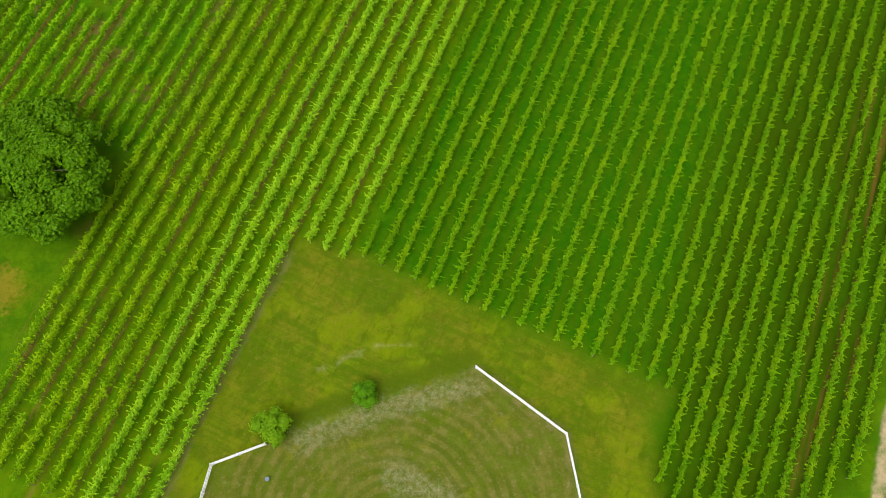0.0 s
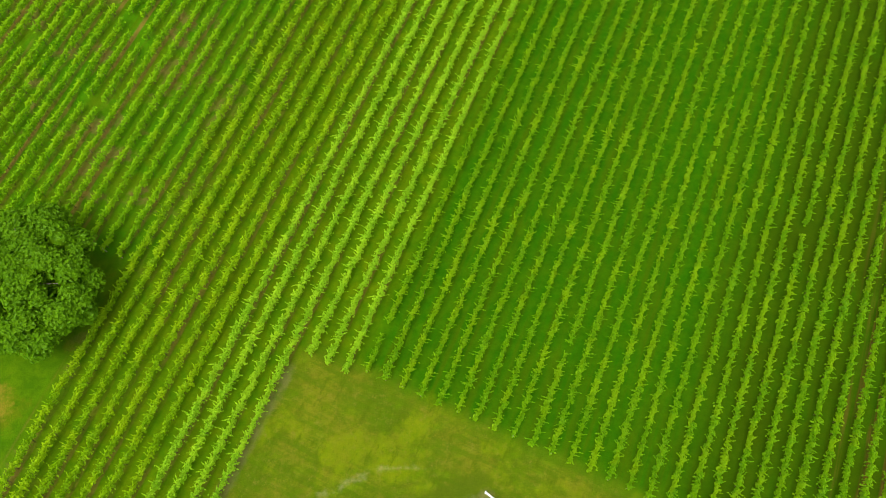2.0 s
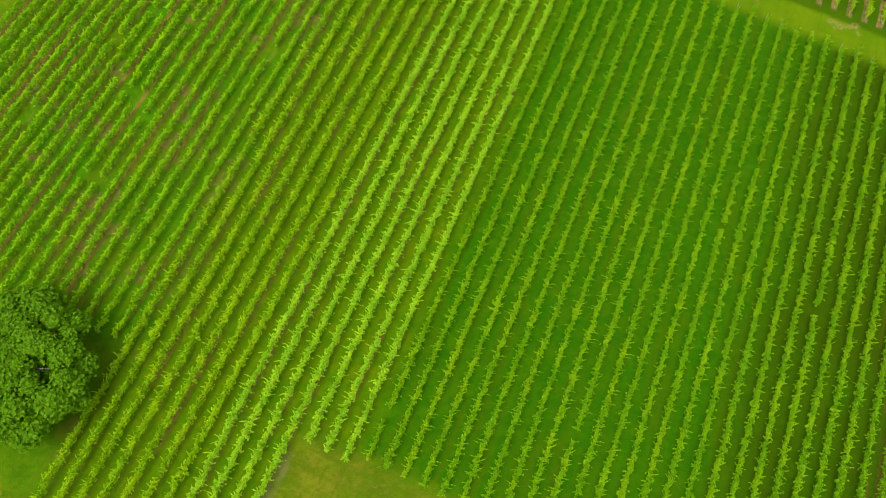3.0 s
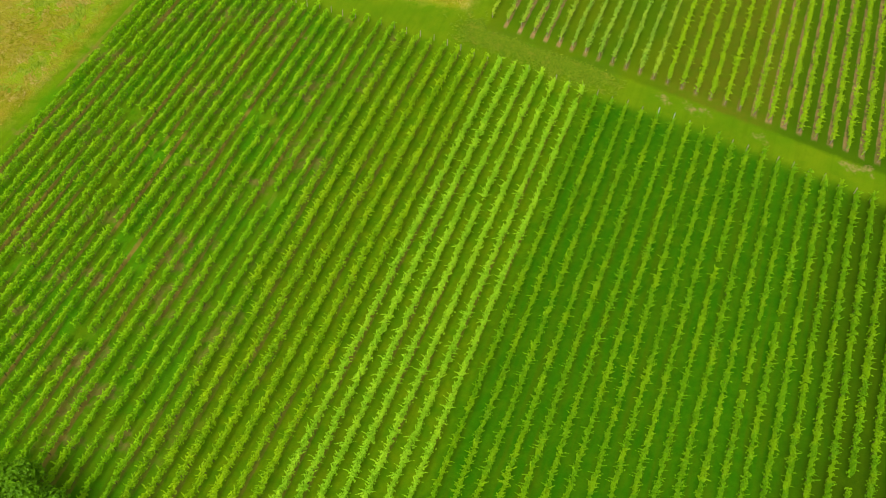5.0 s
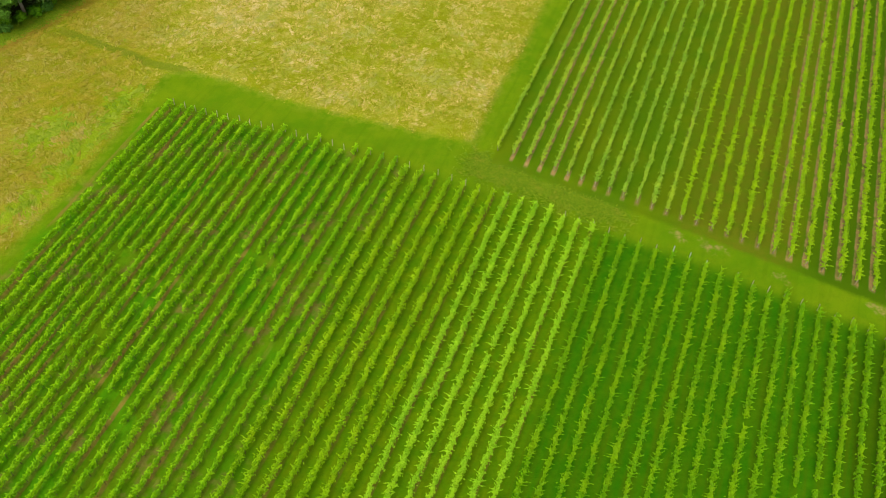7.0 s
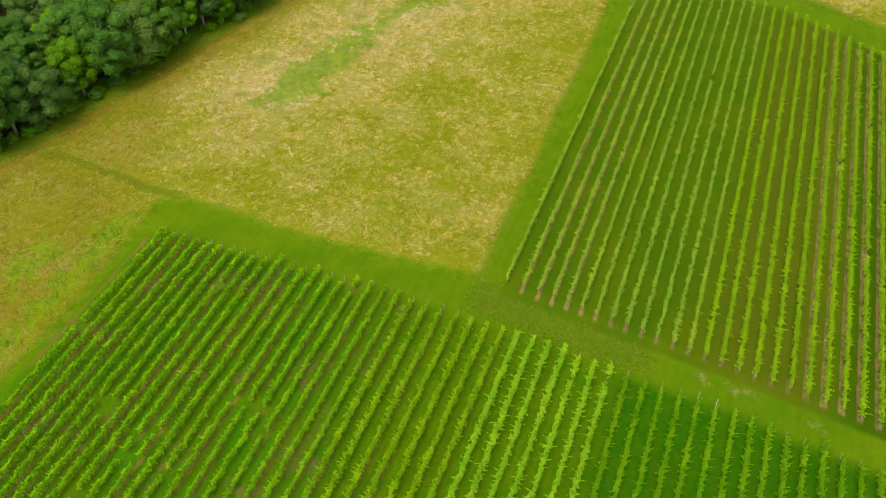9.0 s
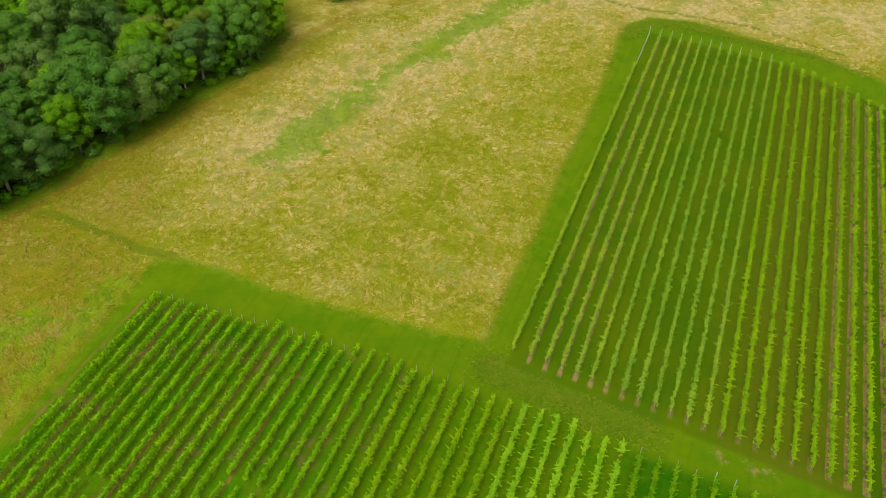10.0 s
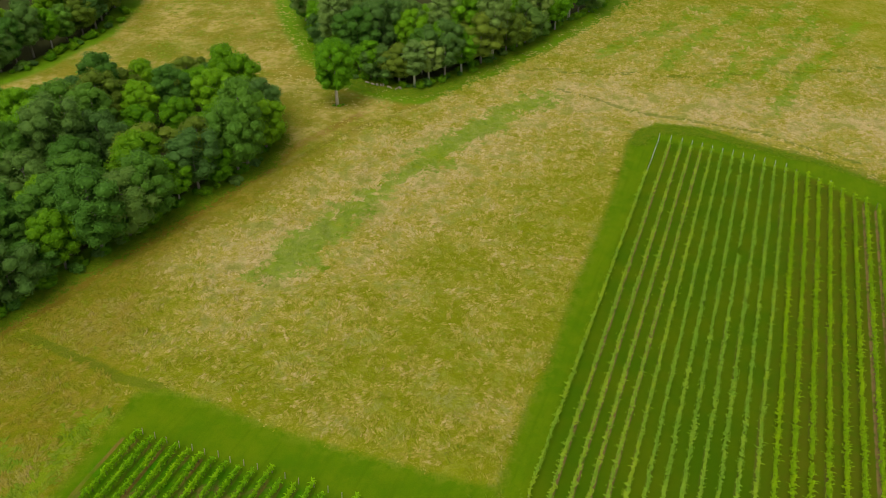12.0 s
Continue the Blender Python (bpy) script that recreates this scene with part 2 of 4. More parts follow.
BARK = bark_material("bark", (0.12, 0.095, 0.065), (0.42, 0.37, 0.29))
PALE_BARK = bark_material("pale_bark", (0.38, 0.33, 0.25), (0.68, 0.62, 0.50))
VINE_WOOD = plain_material("vine_wood", (0.07, 0.05, 0.02), (0.15, 0.11, 0.05), 8.0, 0.9)
WHITE = plain_material("white_fence_paint", (0.72, 0.72, 0.70), (0.84, 0.84, 0.82), 3.0, 0.45)
STEEL = plain_material("pale_post", (0.42, 0.43, 0.42), (0.68, 0.68, 0.66), 9.0, 0.5)
LOG = plain_material("cut_log", (0.22, 0.17, 0.09), (0.50, 0.42, 0.28), 4.0, 0.85)
BLUE = plain_material("blue_plastic", (0.12, 0.16, 0.20), (0.19, 0.24, 0.28), 5.0, 0.4)


def meadow_color(n, lift=0.0):
    """Straw over green, mixed by the same noises for the ground and for the grass on it."""
    big, mid, swirl = n.noise(0.11, 4), n.noise(0.5, 4), n.noise(0.9, 4, 0.6, warp=2.2)
    lay = n.math("ADD", n.math("ADD", n.math("MULTIPLY", big, 0.5), n.math("MULTIPLY", mid, 0.45)), n.math("MULTIPLY", swirl, 0.5))
    lay = n.math("ADD", n.math("ADD", lay, lift), n.math("MULTIPLY_ADD", n.attr("band"), 0.16, -0.10))
    c = n.mix(n.step(lay, 0.54, 0.72), (0.215, 0.235, 0.005), (0.385, 0.315, 0.045))
    c = n.mix(n.step(lay, 0.66, 0.86), c, (0.54, 0.41, 0.175))
    green = n.math("ADD", n.math("MULTIPLY", n.noise(0.22, 4), 0.6), n.math("MULTIPLY", mid, 0.4))
    c = n.mix(n.step(green, 0.46, 0.62, 0.0, 0.7), c, (0.205, 0.255, 0.005))
    mustard = n.mix(n.step(mid, 0.35, 0.65), (0.165, 0.165, 0.004), (0.255, 0.195, 0.012))
    return n.mix(n.math("MULTIPLY", n.step(n.math("MULTIPLY_ADD", mid, 0.8, n.attr("woodside")), 0.2, 1.1), 0.85), c, mustard)


def straw_material():
    n = Nodes("dry_grass")
    dry = meadow_color(n, n.math("ADD", n.math("MULTIPLY_ADD", n.attr("tone"), 0.15, -0.05), n.math("MULTIPLY_ADD", n.island(), 0.06, -0.03)))
    dry = n.mix(n.step(n.noise(0.7, 4, 0.7), 0.55, 0.68, 0.0, 0.7), dry, n.mix(n.attr("tone"), (0.14, 0.21, 0.005), (0.25, 0.28, 0.01)))
    fresh = n.mix(n.attr("tone"), (0.115, 0.23, 0.002), (0.20, 0.30, 0.006))
    return n.done(n.mix(n.step(n.attr("lush"), -0.8, 0.8, 0.0, 0.75), dry, fresh), 0.7, through=0.2, spec=0.1)


def verge_material():
    n = Nodes("verge_grass")
    c = n.mix(n.attr("tone"), (0.09, 0.18, 0.002), (0.165, 0.23, 0.006))
    c = n.mix(n.step(n.noise(0.5, 3), 0.5, 0.7, 0.0, 0.6), c, (0.20, 0.22, 0.012))
    return n.done(c, 0.7, through=0.2, spec=0.08)


VERGE = verge_material()
STRAW = straw_material()


def ground_material():
    n = Nodes("ground_cover")
    place = n.coord()
    fine, mid, big, huge = n.noise(2.2, 4), n.noise(0.5, 4), n.noise(0.11, 4), n.noise(0.03, 3)
    rag = n.math("SUBTRACT", n.math("ADD", n.math("MULTIPLY", mid, 1.4), n.math("MULTIPLY", fine, 0.8)), 1.1)

    def mask(name, soft=0.5, ragged=1.0, shift=0.0):
        return n.step(n.math("ADD", n.math("MULTIPLY_ADD", rag, ragged, n.attr(name)), shift), -soft, soft)

    sep = n.n.new("ShaderNodeSeparateXYZ")
    n.l.new(n.mapped((1, 1, 1), TH), sep.inputs[0])
    across = sep.outputs[0]
    # mown grass
    mown = n.mix(n.step(big, 0.3, 0.7), (0.074, 0.16, 0.0012), (0.118, 0.19, 0.002))
    mown = n.mix(n.step(mid, 0.4, 0.8, 0.0, 0.5), mown, (0.135, 0.185, 0.003))
    mown = n.mix(n.step(n.noise(0.9, 5, 0.75, warp=1.0), 0.48, 0.7, 0.0, 0.45), mown, (0.072, 0.155, 0.002))
    streak = n.noise(1.0, 3, vector=n.mapped((1.1, 0.05, 1), TH))
    mown = n.mix(n.step(streak, 0.45, 0.75, 0.0, 0.4), mown, (0.066, 0.13, 0.0008))
    south = n.n.new("ShaderNodeSeparateXYZ")
    n.l.new(place, south.inputs[0])
    # mottled darker green and olive grass towards the south
    south_grass = n.mix(n.step(n.noise(0.35, 5, 0.7), 0.42, 0.62), (0.036, 0.115, 0.001), (0.075, 0.16, 0.0015))
    south_grass = n.mix(n.step(n.noise(0.21, 5, 0.7, vector=n.mapped((1, 1, 1), 0.8)), 0.55, 0.68, 0.0, 0.55), south_grass, (0.12, 0.125, 0.004))
    c = n.mix(n.step(south.outputs[1], 50, 80, 0.8, 0.0), mown, south_grass)
    # vineyard alleys: the grass colour changes by zone across the rows
    alley = n.mix(n.step(across, -24, -20), n.mix(n.step(mid, 0.3, 0.75), (0.062, 0.165, 0.0006), (0.118, 0.195, 0.001)), n.mix(n.step(mid, 0.3, 0.8), (0.024, 0.13, 0.0004), (0.055, 0.155, 0.0006)))
    alley = n.mix(n.math("MULTIPLY", n.step(n.math("ABSOLUTE", n.math("ADD", across, 72.0)), 19, 25, 1.0, 0.0), 0.8), alley, n.mix(n.step(big, 0.35, 0.65), (0.045, 0.175, 0.0008), (0.092, 0.172, 0.002)))
    patch = n.noise(0.13, 5, 0.65)
    alley = n.mix(n.math("MULTIPLY", n.step(patch, 0.52, 0.62), n.step(across, -48, -55, 0.0, 0.7)), alley, (0.048, 0.20, 0.001))
    alley = n.mix(n.math("MULTIPLY", n.math("MULTIPLY", n.step(patch, 0.47, 0.38), n.step(mid, 0.42, 0.56)), n.step(across, -46, -55, 0.0, 0.75)), alley, n.mix(fine, (0.12, 0.10, 0.012), (0.24, 0.165, 0.05)))
    alley = n.mix(n.step(streak, 0.4, 0.75, 0.0, 0.6), alley, (0.075, 0.115, 0.001))
    # alleys of the first block turn darker towards the east
    alley = n.mix(n.math("MULTIPLY", n.step(across, 8, 20), n.step(big, 0.3, 0.65, 0.45, 0.9)), alley, (0.040, 0.078, 0.0005))
    alley = n.mix(n.step(n.noise(1.6, 5, 0.75), 0.35, 0.75, 0.0, 0.5), alley, n.mix(0.5, alley, (0.01, 0.045, 0.0)))
    c = n.mix(mask("block1", 1.3, 1.6), c, alley)
    alley2 = n.mix(n.step(big, 0.3, 0.7), (0.056, 0.125, 0.001), (0.090, 0.138, 0.0015))
    alley2 = n.mix(n.math("MULTIPLY", n.step(n.math("ABSOLUTE", n.math("ADD", across, 4.0)), 4, 12, 1.0, 0.0), n.step(mid, 0.3, 0.65, 0.3, 0.85)), alley2, (0.105, 0.118, 0.005))
    # alleys of the second block turn darker towards the east
    alley2 = n.mix(n.step(across, 3, 9, 0.0, 0.7), alley2, (0.036, 0.09, 0.001))
    c = n.mix(mask("block2", 0.5, 0.6), c, alley2)
    # bare soil under the rows
    soil = n.mix(fine, (0.14, 0.09, 0.010), (0.27, 0.175, 0.04))
    saw = n.math("ABSOLUTE", n.math("SUBTRACT", n.math("FRACT", n.math("DIVIDE", n.math("SUBTRACT", n.math("SUBTRACT", across, n.attr("slip")), FIRST1), STEP)), 0.5))
    strip1 = n.step(n.math("MULTIPLY_ADD", rag, 0.10, saw), 0.30, 0.42)
    some = n.step(n.noise(0.35, 4, vector=n.mapped((1.0, 0.16, 1), TH)), 0.44, 0.64)
    west = n.math("MULTIPLY", n.step(across, -50, -72, 0.6, 0.8), n.step(across, -23, -22, 1.0, 0.0))
    c = n.mix(n.math("MULTIPLY", n.math("MULTIPLY", strip1, some), n.math("MULTIPLY", west, n.step(n.attr("block1"), -0.2, 0.3))), c, soil)
    scuffed = n.step(n.noise(0.8, 4, vector=n.mapped((1.2, 0.06, 1), TH)), 0.50, 0.66)
    c = n.mix(n.math("MULTIPLY", n.math("MULTIPLY", scuffed, n.step(across, 25, 33, 0.0, 0.8)), n.step(n.attr("block1"), -0.2, 0.3)), c, n.mix(fine, (0.13, 0.065, 0.010), (0.22, 0.12, 0.025)))
    outer = n.math("ADD", n.step(across, -39.5, -39.4, 0.42, 0.0), n.step(across, -37.1, -37.0, 0.26, 0.0))
    saw2 = n.math("ABSOLUTE", n.math("SUBTRACT", n.math("FRACT", n.math("DIVIDE", n.math("ADD", n.math("ADD", across, -FIRST2), outer), STEP2)), 0.5))
    strong = n.math("MAXIMUM", n.step(across, -28.5, -31, 0.0, 1.0), n.step(across, 0.0, 0.4, 0.0, 1.0))
    strip2 = n.step(n.math("MULTIPLY_ADD", rag, 0.09, saw2), n.step(across, 0.0, 0.4, 0.30, 0.25), n.step(across, 0.0, 0.4, 0.41, 0.35))
    patchy = n.math("MAXIMUM", n.math("MULTIPLY", strong, n.step(mid, 0.36, 0.56, 0.25, 0.95)), n.step(n.noise(0.3, 4, vector=n.mapped((1.0, 0.2, 1), TH)), 0.5, 0.68, 0.0, 0.3))
    patchy = n.math("MAXIMUM", patchy, n.math("MULTIPLY", n.step(n.attr("ends"), 0.0, 1.2), n.step(across, -30, -22, 0.95, 0.55)))
    c = n.mix(n.math("MULTIPLY", n.math("MULTIPLY", strip2, patchy), n.step(n.math("MULTIPLY_ADD", rag, 0.6, n.attr("block2")), 1.0, 2.0)), c, n.mix(fine, (0.19, 0.12, 0.03), (0.35, 0.23, 0.09)))
    # tall dry grass
    swirl = n.noise(1.1, 5, 0.68, warp=2.2)
    dry = meadow_color(n)
    dry = n.mix(n.step(n.noise(3.0, 4, 0.7, warp=1.0), 0.35, 0.7, 0.3, 0.0), dry, (0.15, 0.15, 0.008))
    field = mask("field", 0.8, 1.6)
    c = n.mix(n.math("MULTIPLY", n.step(n.math("ABSOLUTE", n.math("ADD", n.attr("field"), 0.4)), 1.6, 0.2), n.step(mid, 0.42, 0.6, 0.0, 0.8)), n.mix(field, c, dry), n.mix(fine, (0.085, 0.165, 0.003), (0.17, 0.22, 0.008)))
    lush = n.mix(fine, (0.13, 0.25, 0.002), (0.20, 0.30, 0.005))
    c = n.mix(n.math("MULTIPLY", mask("streak", 1.6, 7.0), 0.75), c, lush)
    c = n.mix(n.math("MULTIPLY", mask("rut", 0.3, 0.5), 0.6), c, (0.10, 0.15, 0.008))
    # rough margin along the woods
    rough = n.mix(n.step(n.math("ADD", n.math("MULTIPLY", swirl, 0.5), n.math("MULTIPLY", big, 0.5)), 0.35, 0.65), (0.15, 0.165, 0.003), (0.27, 0.215, 0.018))
    rough = n.mix(n.step(n.noise(0.16, 5, 0.65), 0.48, 0.64, 0.0, 0.75), rough, (0.155, 0.205, 0.004))
    rough = n.mix(n.step(n.noise(1.0, 5, 0.75, vector=n.mapped((1, 1, 1), 0.7)), 0.45, 0.72, 0.0, 0.45), rough, (0.38, 0.28, 0.07))
    rough = n.mix(n.math("MULTIPLY", n.step(south.outputs[1], 200, 230), n.step(n.noise(0.09, 5, 0.6), 0.42, 0.62, 0.1, 0.85)), rough, n.mix(n.step(mid, 0.35, 0.65), (0.31, 0.27, 0.03), (0.50, 0.37, 0.12)))
    rough = n.mix(n.step(n.noise(0.55, 5, 0.7, vector=n.mapped((1, 1, 1), 1.9)), 0.56, 0.68, 0.0, 0.5), rough, (0.10, 0.165, 0.004))
    c = n.mix(n.math("MULTIPLY", mask("margin", 3.0, 2.5), n.step(huge, 0.2, 0.6, 0.6, 1.0)), c, rough)
    c = n.mix(n.math("MULTIPLY", mask("fringe", 1.5, 2.0), 0.9), c, n.mix(mid, (0.075, 0.20, 0.002), (0.14, 0.26, 0.004)))
    c = n.mix(n.math("MULTIPLY", mask("brown", 0.8, 1.2), 0.45), c, (0.19, 0.09, 0.012))
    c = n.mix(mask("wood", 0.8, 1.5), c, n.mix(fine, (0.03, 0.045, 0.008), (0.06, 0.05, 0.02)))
    c = n.mix(n.math("MULTIPLY", mask("weeds", 1.5, 3.5), 0.5), c, n.mix(fine, (0.05, 0.11, 0.004), (0.11, 0.16, 0.010)))
    # lawn and pen
    rings = n.n.new("ShaderNodeTexWave")
    rings.wave_type, rings.rings_direction = "RINGS", "SPHERICAL"
    shifted = n.n.new("ShaderNodeMapping")
    n.put(shifted.inputs["Vector"], place)
    shifted.inputs["Location"].default_value = (5.0, -6.0, 0)
    n.l.new(shifted.outputs[0], rings.inputs["Vector"])
    rings.inputs["Scale"].default_value, rings.inputs["Distortion"].default_value = 0.25, 2.5
    lawn = n.mix(n.step(big, 0.38, 0.62), (0.062, 0.12, 0.002), (0.14, 0.16, 0.006))
    lawn = n.mix(n.step(mid, 0.35, 0.7, 0.0, 0.55), lawn, (0.085, 0.155, 0.001))
    strokes = n.noise(1.0, 5, 0.7, vector=n.mapped((2.2, 0.25, 1), 1.25))
    lawn = n.mix(n.step(strokes, 0.42, 0.7, 0.0, 0.35), lawn, (0.075, 0.085, 0.004))
    lawn = n.mix(n.step(n.noise(1.3, 6, 0.8), 0.45, 0.72, 0.0, 0.6), lawn, (0.16, 0.158, 0.016))
    lawn = n.mix(n.step(n.noise(4.5, 4, 0.8), 0.5, 0.75, 0.0, 0.5), lawn, (0.04, 0.07, 0.001))
    lawn = n.mix(n.step(n.noise(0.16, 3), 0.5, 0.68, 0.0, 0.6), lawn, (0.095, 0.19, 0.001))
    lawn = n.mix(n.step(n.noise(0.33, 5, 0.65), 0.46, 0.62, 0.0, 0.65), lawn, (0.07, 0.105, 0.003))
    lawn = n.mix(n.step(n.noise(0.26, 5, 0.7, vector=n.mapped((1, 1, 1), 0.9)), 0.52, 0.66, 0.0, 0.6), lawn, (0.18, 0.175, 0.010))
    lawn = n.mix(n.math("MULTIPLY", n.step(rings.outputs["Fac"], 0.45, 0.85, 0.0, 0.4), n.step(mid, 0.35, 0.6)), lawn, (0.075, 0.125, 0.002))
    passes = n.noise(1.0, 4, 0.6, vector=n.mapped((0.12, 1.5, 1), 0.43))
    lawn = n.mix(n.step(passes, 0.44, 0.60, 0.0, 0.6), lawn, (0.065, 0.125, 0.002))
    lawn = n.mix(n.step(n.noise(0.14, 4, 0.6, vector=n.mapped((1, 1, 1), 2.1)), 0.5, 0.64, 0.0, 0.7), lawn, n.mix(n.step(fine, 0.4, 0.6), (0.13, 0.19, 0.002), (0.16, 0.205, 0.002)))
    lawn = n.mix(n.step(n.noise(0.9, 6, 0.8, vector=n.mapped((1, 1, 1), 0.2)), 0.53, 0.68, 0.0, 0.5), lawn, (0.19, 0.17, 0.022))
    lawn = n.mix(n.step(n.noise(0.19, 6, 0.7, vector=n.mapped((1, 1, 1), 2.7)), 0.47, 0.62, 0.0, 0.32), lawn, n.mix(n.step(n.noise(1.1, 5, 0.75), 0.4, 0.62), (0.20, 0.165, 0.014), (0.105, 0.125, 0.004)))
    lawn = n.mix(n.step(n.noise(0.6, 6, 0.75, vector=n.mapped((1.4, 0.5, 1), 0.43)), 0.52, 0.66, 0.0, 0.55), lawn, (0.055, 0.10, 0.0015))
    c = n.mix(mask("lawn", 1.6, 1.8), c, lawn)
    pen = n.mix(n.step(mid, 0.3, 0.75), (0.085, 0.105, 0.006), (0.165, 0.15, 0.03))
    pen = n.mix(n.math("MULTIPLY", rings.outputs["Fac"], 0.2), pen, (0.07, 0.10, 0.006))
    pen = n.mix(n.step(n.noise(1.8, 6, 0.8), 0.48, 0.72, 0.0, 0.6), pen, (0.24, 0.22, 0.09))
    pen = n.mix(n.step(n.noise(4.5, 4, 0.8, vector=n.mapped((1, 1, 1), 0.4)), 0.5, 0.75, 0.0, 0.5), pen, (0.045, 0.07, 0.003))
    pen = n.mix(n.math("MULTIPLY", n.step(rings.outputs["Fac"], 0.35, 0.8, 0.0, 0.6), n.step(big, 0.35, 0.6, 0.2, 1.0)), pen, (0.06, 0.095, 0.003))
    pen = n.mix(n.step(n.noise(0.38, 5, 0.7), 0.46, 0.62, 0.0, 0.65), pen, (0.085, 0.13, 0.006))
    pen = n.mix(n.step(n.noise(0.3, 5, 0.7, vector=n.mapped((1, 1, 1), 1.3)), 0.55, 0.66, 0.0, 0.5), pen, (0.17, 0.165, 0.012))
    c = n.mix(mask("pen", 0.4, 0.8), c, pen)
    c = n.mix(n.math("MULTIPLY", mask("hedge", 0.6, 0.7), 0.85), c, n.mix(fine, (0.05, 0.085, 0.003), (0.085, 0.125, 0.004)))
    c = n.mix(n.math("MULTIPLY", mask("dash", 0.4, 0.9), 0.5), c, (0.36, 0.31, 0.13))
    c = n.mix(n.math("MULTIPLY", mask("pale", 1.0, 2.2), n.step(n.noise(1.6, 6, 0.85), 0.40, 0.64, 0.05, 0.75)), c, n.mix(n.step(n.noise(6.0, 3), 0.35, 0.65), (0.19, 0.185, 0.085), (0.30, 0.285, 0.16)))
    c = n.mix(n.math("MULTIPLY", mask("trodden", 0.5, 0.8), 0.45), c, (0.21, 0.165, 0.07))
    # dirt
    dirt = n.mix(fine, (0.28, 0.21, 0.10), (0.54, 0.43, 0.26))
    c = n.mix(mask("dirt", 0.35, 0.5), c, dirt)
    c = n.mix(n.math("MULTIPLY", mask("scuff", 0.6, 3.0, -0.5), 0.6), c, n.mix(fine, (0.17, 0.115, 0.02), (0.36, 0.26, 0.10)))
    c = n.mix(n.math("MULTIPLY", mask("bald", 1.0, 4.0), 0.65), c, n.mix(fine, (0.17, 0.16, 0.006), (0.30, 0.19, 0.025)))
    c = n.mix(n.step(n.noise(5.0, 3, 0.7), 0.3, 0.75, 0.0, 0.3), c, n.mix(0.55, c, (0.02, 0.04, 0.003)))
    h = n.math("ADD", n.math("ADD", n.math("MULTIPLY", fine, 0.6), n.noise(7.0, 3)), n.math("MULTIPLY", n.math("MULTIPLY", swirl, field), 4.0))
    return n.done(c, 0.9, n.bump(h, 0.8, 0.08), spec=0.02)


# ---- helpers for meshes ----
def mesh_from(name, verts, faces, materials, index=None):
    me = bpy.data.meshes.new(name)
    me.from_pydata([tuple(v) for v in np.asarray(verts).tolist()], [], [tuple(f) for f in (faces.tolist() if isinstance(faces, np.ndarray) else faces)])
    for m in materials:
        me.materials.append(m)
    if index is not None:
        me.polygons.foreach_set("material_index", np.asarray(index, np.int32))
    me.update()
    return me


def part(name, bm, material, parent, label="", smooth=False):
    me = bpy.data.meshes.new(name)
    bm.to_mesh(me)
    bm.free()
    me.materials.append(material)
    if smooth:
        me.polygons.foreach_set("use_smooth", [True] * len(me.polygons))
    ob = new(name, me)
    ob.parent = parent
    if label:
        tagged(ob, label)
    return ob


def piece(name, me, parent, m, label=""):
    ob = new(name, me)
    ob.parent = parent
    ob.matrix_basis = m
    if label:
        tagged(ob, label)
    return ob


def unit(a):
    return a / np.maximum(np.linalg.norm(a, axis=-1, keepdims=True), 1e-9)


def leaf_cards(rng, centers, normals, sizes, stretch=1.25, ways=None):
    """One folded kite for each leaf: vertices (4N, 3) and quads."""
    count = len(centers)
    normals = unit(normals)
    side = unit(np.cross(normals, unit(rng.normal(size=(count, 3)))))
    along = np.cross(normals, side)
    if ways is not None:
        along = unit(ways)
        side = unit(np.cross(along, normals))
        normals = np.cross(side, along)
    s = sizes[:, None]
    base = centers - along * s * 0.5 * stretch
    tip = centers + along * s * 0.5 * stretch - normals * s * 0.12
    left = centers - side * s * 0.45 + normals * s * 0.15 - along * s * 0.08
    right = centers + side * s * 0.45 + normals * s * 0.15 - along * s * 0.08
    verts = np.stack([base, right, tip, left], 1).reshape(-1, 3)
    faces = np.arange(count * 4).reshape(-1, 4)
    return verts, faces


def tube(bm, points, radii, sides=7):
    """A tapered, closed tube through the points."""
    rings = []
    for i, (p, r) in enumerate(zip(points, radii)):
        a = Vector(points[max(i - 1, 0)])
        b = Vector(points[min(i + 1, len(points) - 1)])
        q = (b - a).to_track_quat("Z", "Y")
        rings.append([bm.verts.new(Vector(p) + q @ Vector((r * math.cos(6.2832 * s / sides), r * math.sin(6.2832 * s / sides), 0))) for s in range(sides)])
    for lo, hi in zip(rings, rings[1:]):
        for s in range(sides):
            bm.faces.new((lo[s], lo[(s + 1) % sides], hi[(s + 1) % sides], hi[s]))
    bm.faces.new(rings[0][::-1])
    bm.faces.new(rings[-1])


def box(bm, size, m):
    res = bmesh.ops.create_cube(bm, size=1.0, matrix=m @ Matrix.Diagonal((*size, 1)))
    return res["verts"]


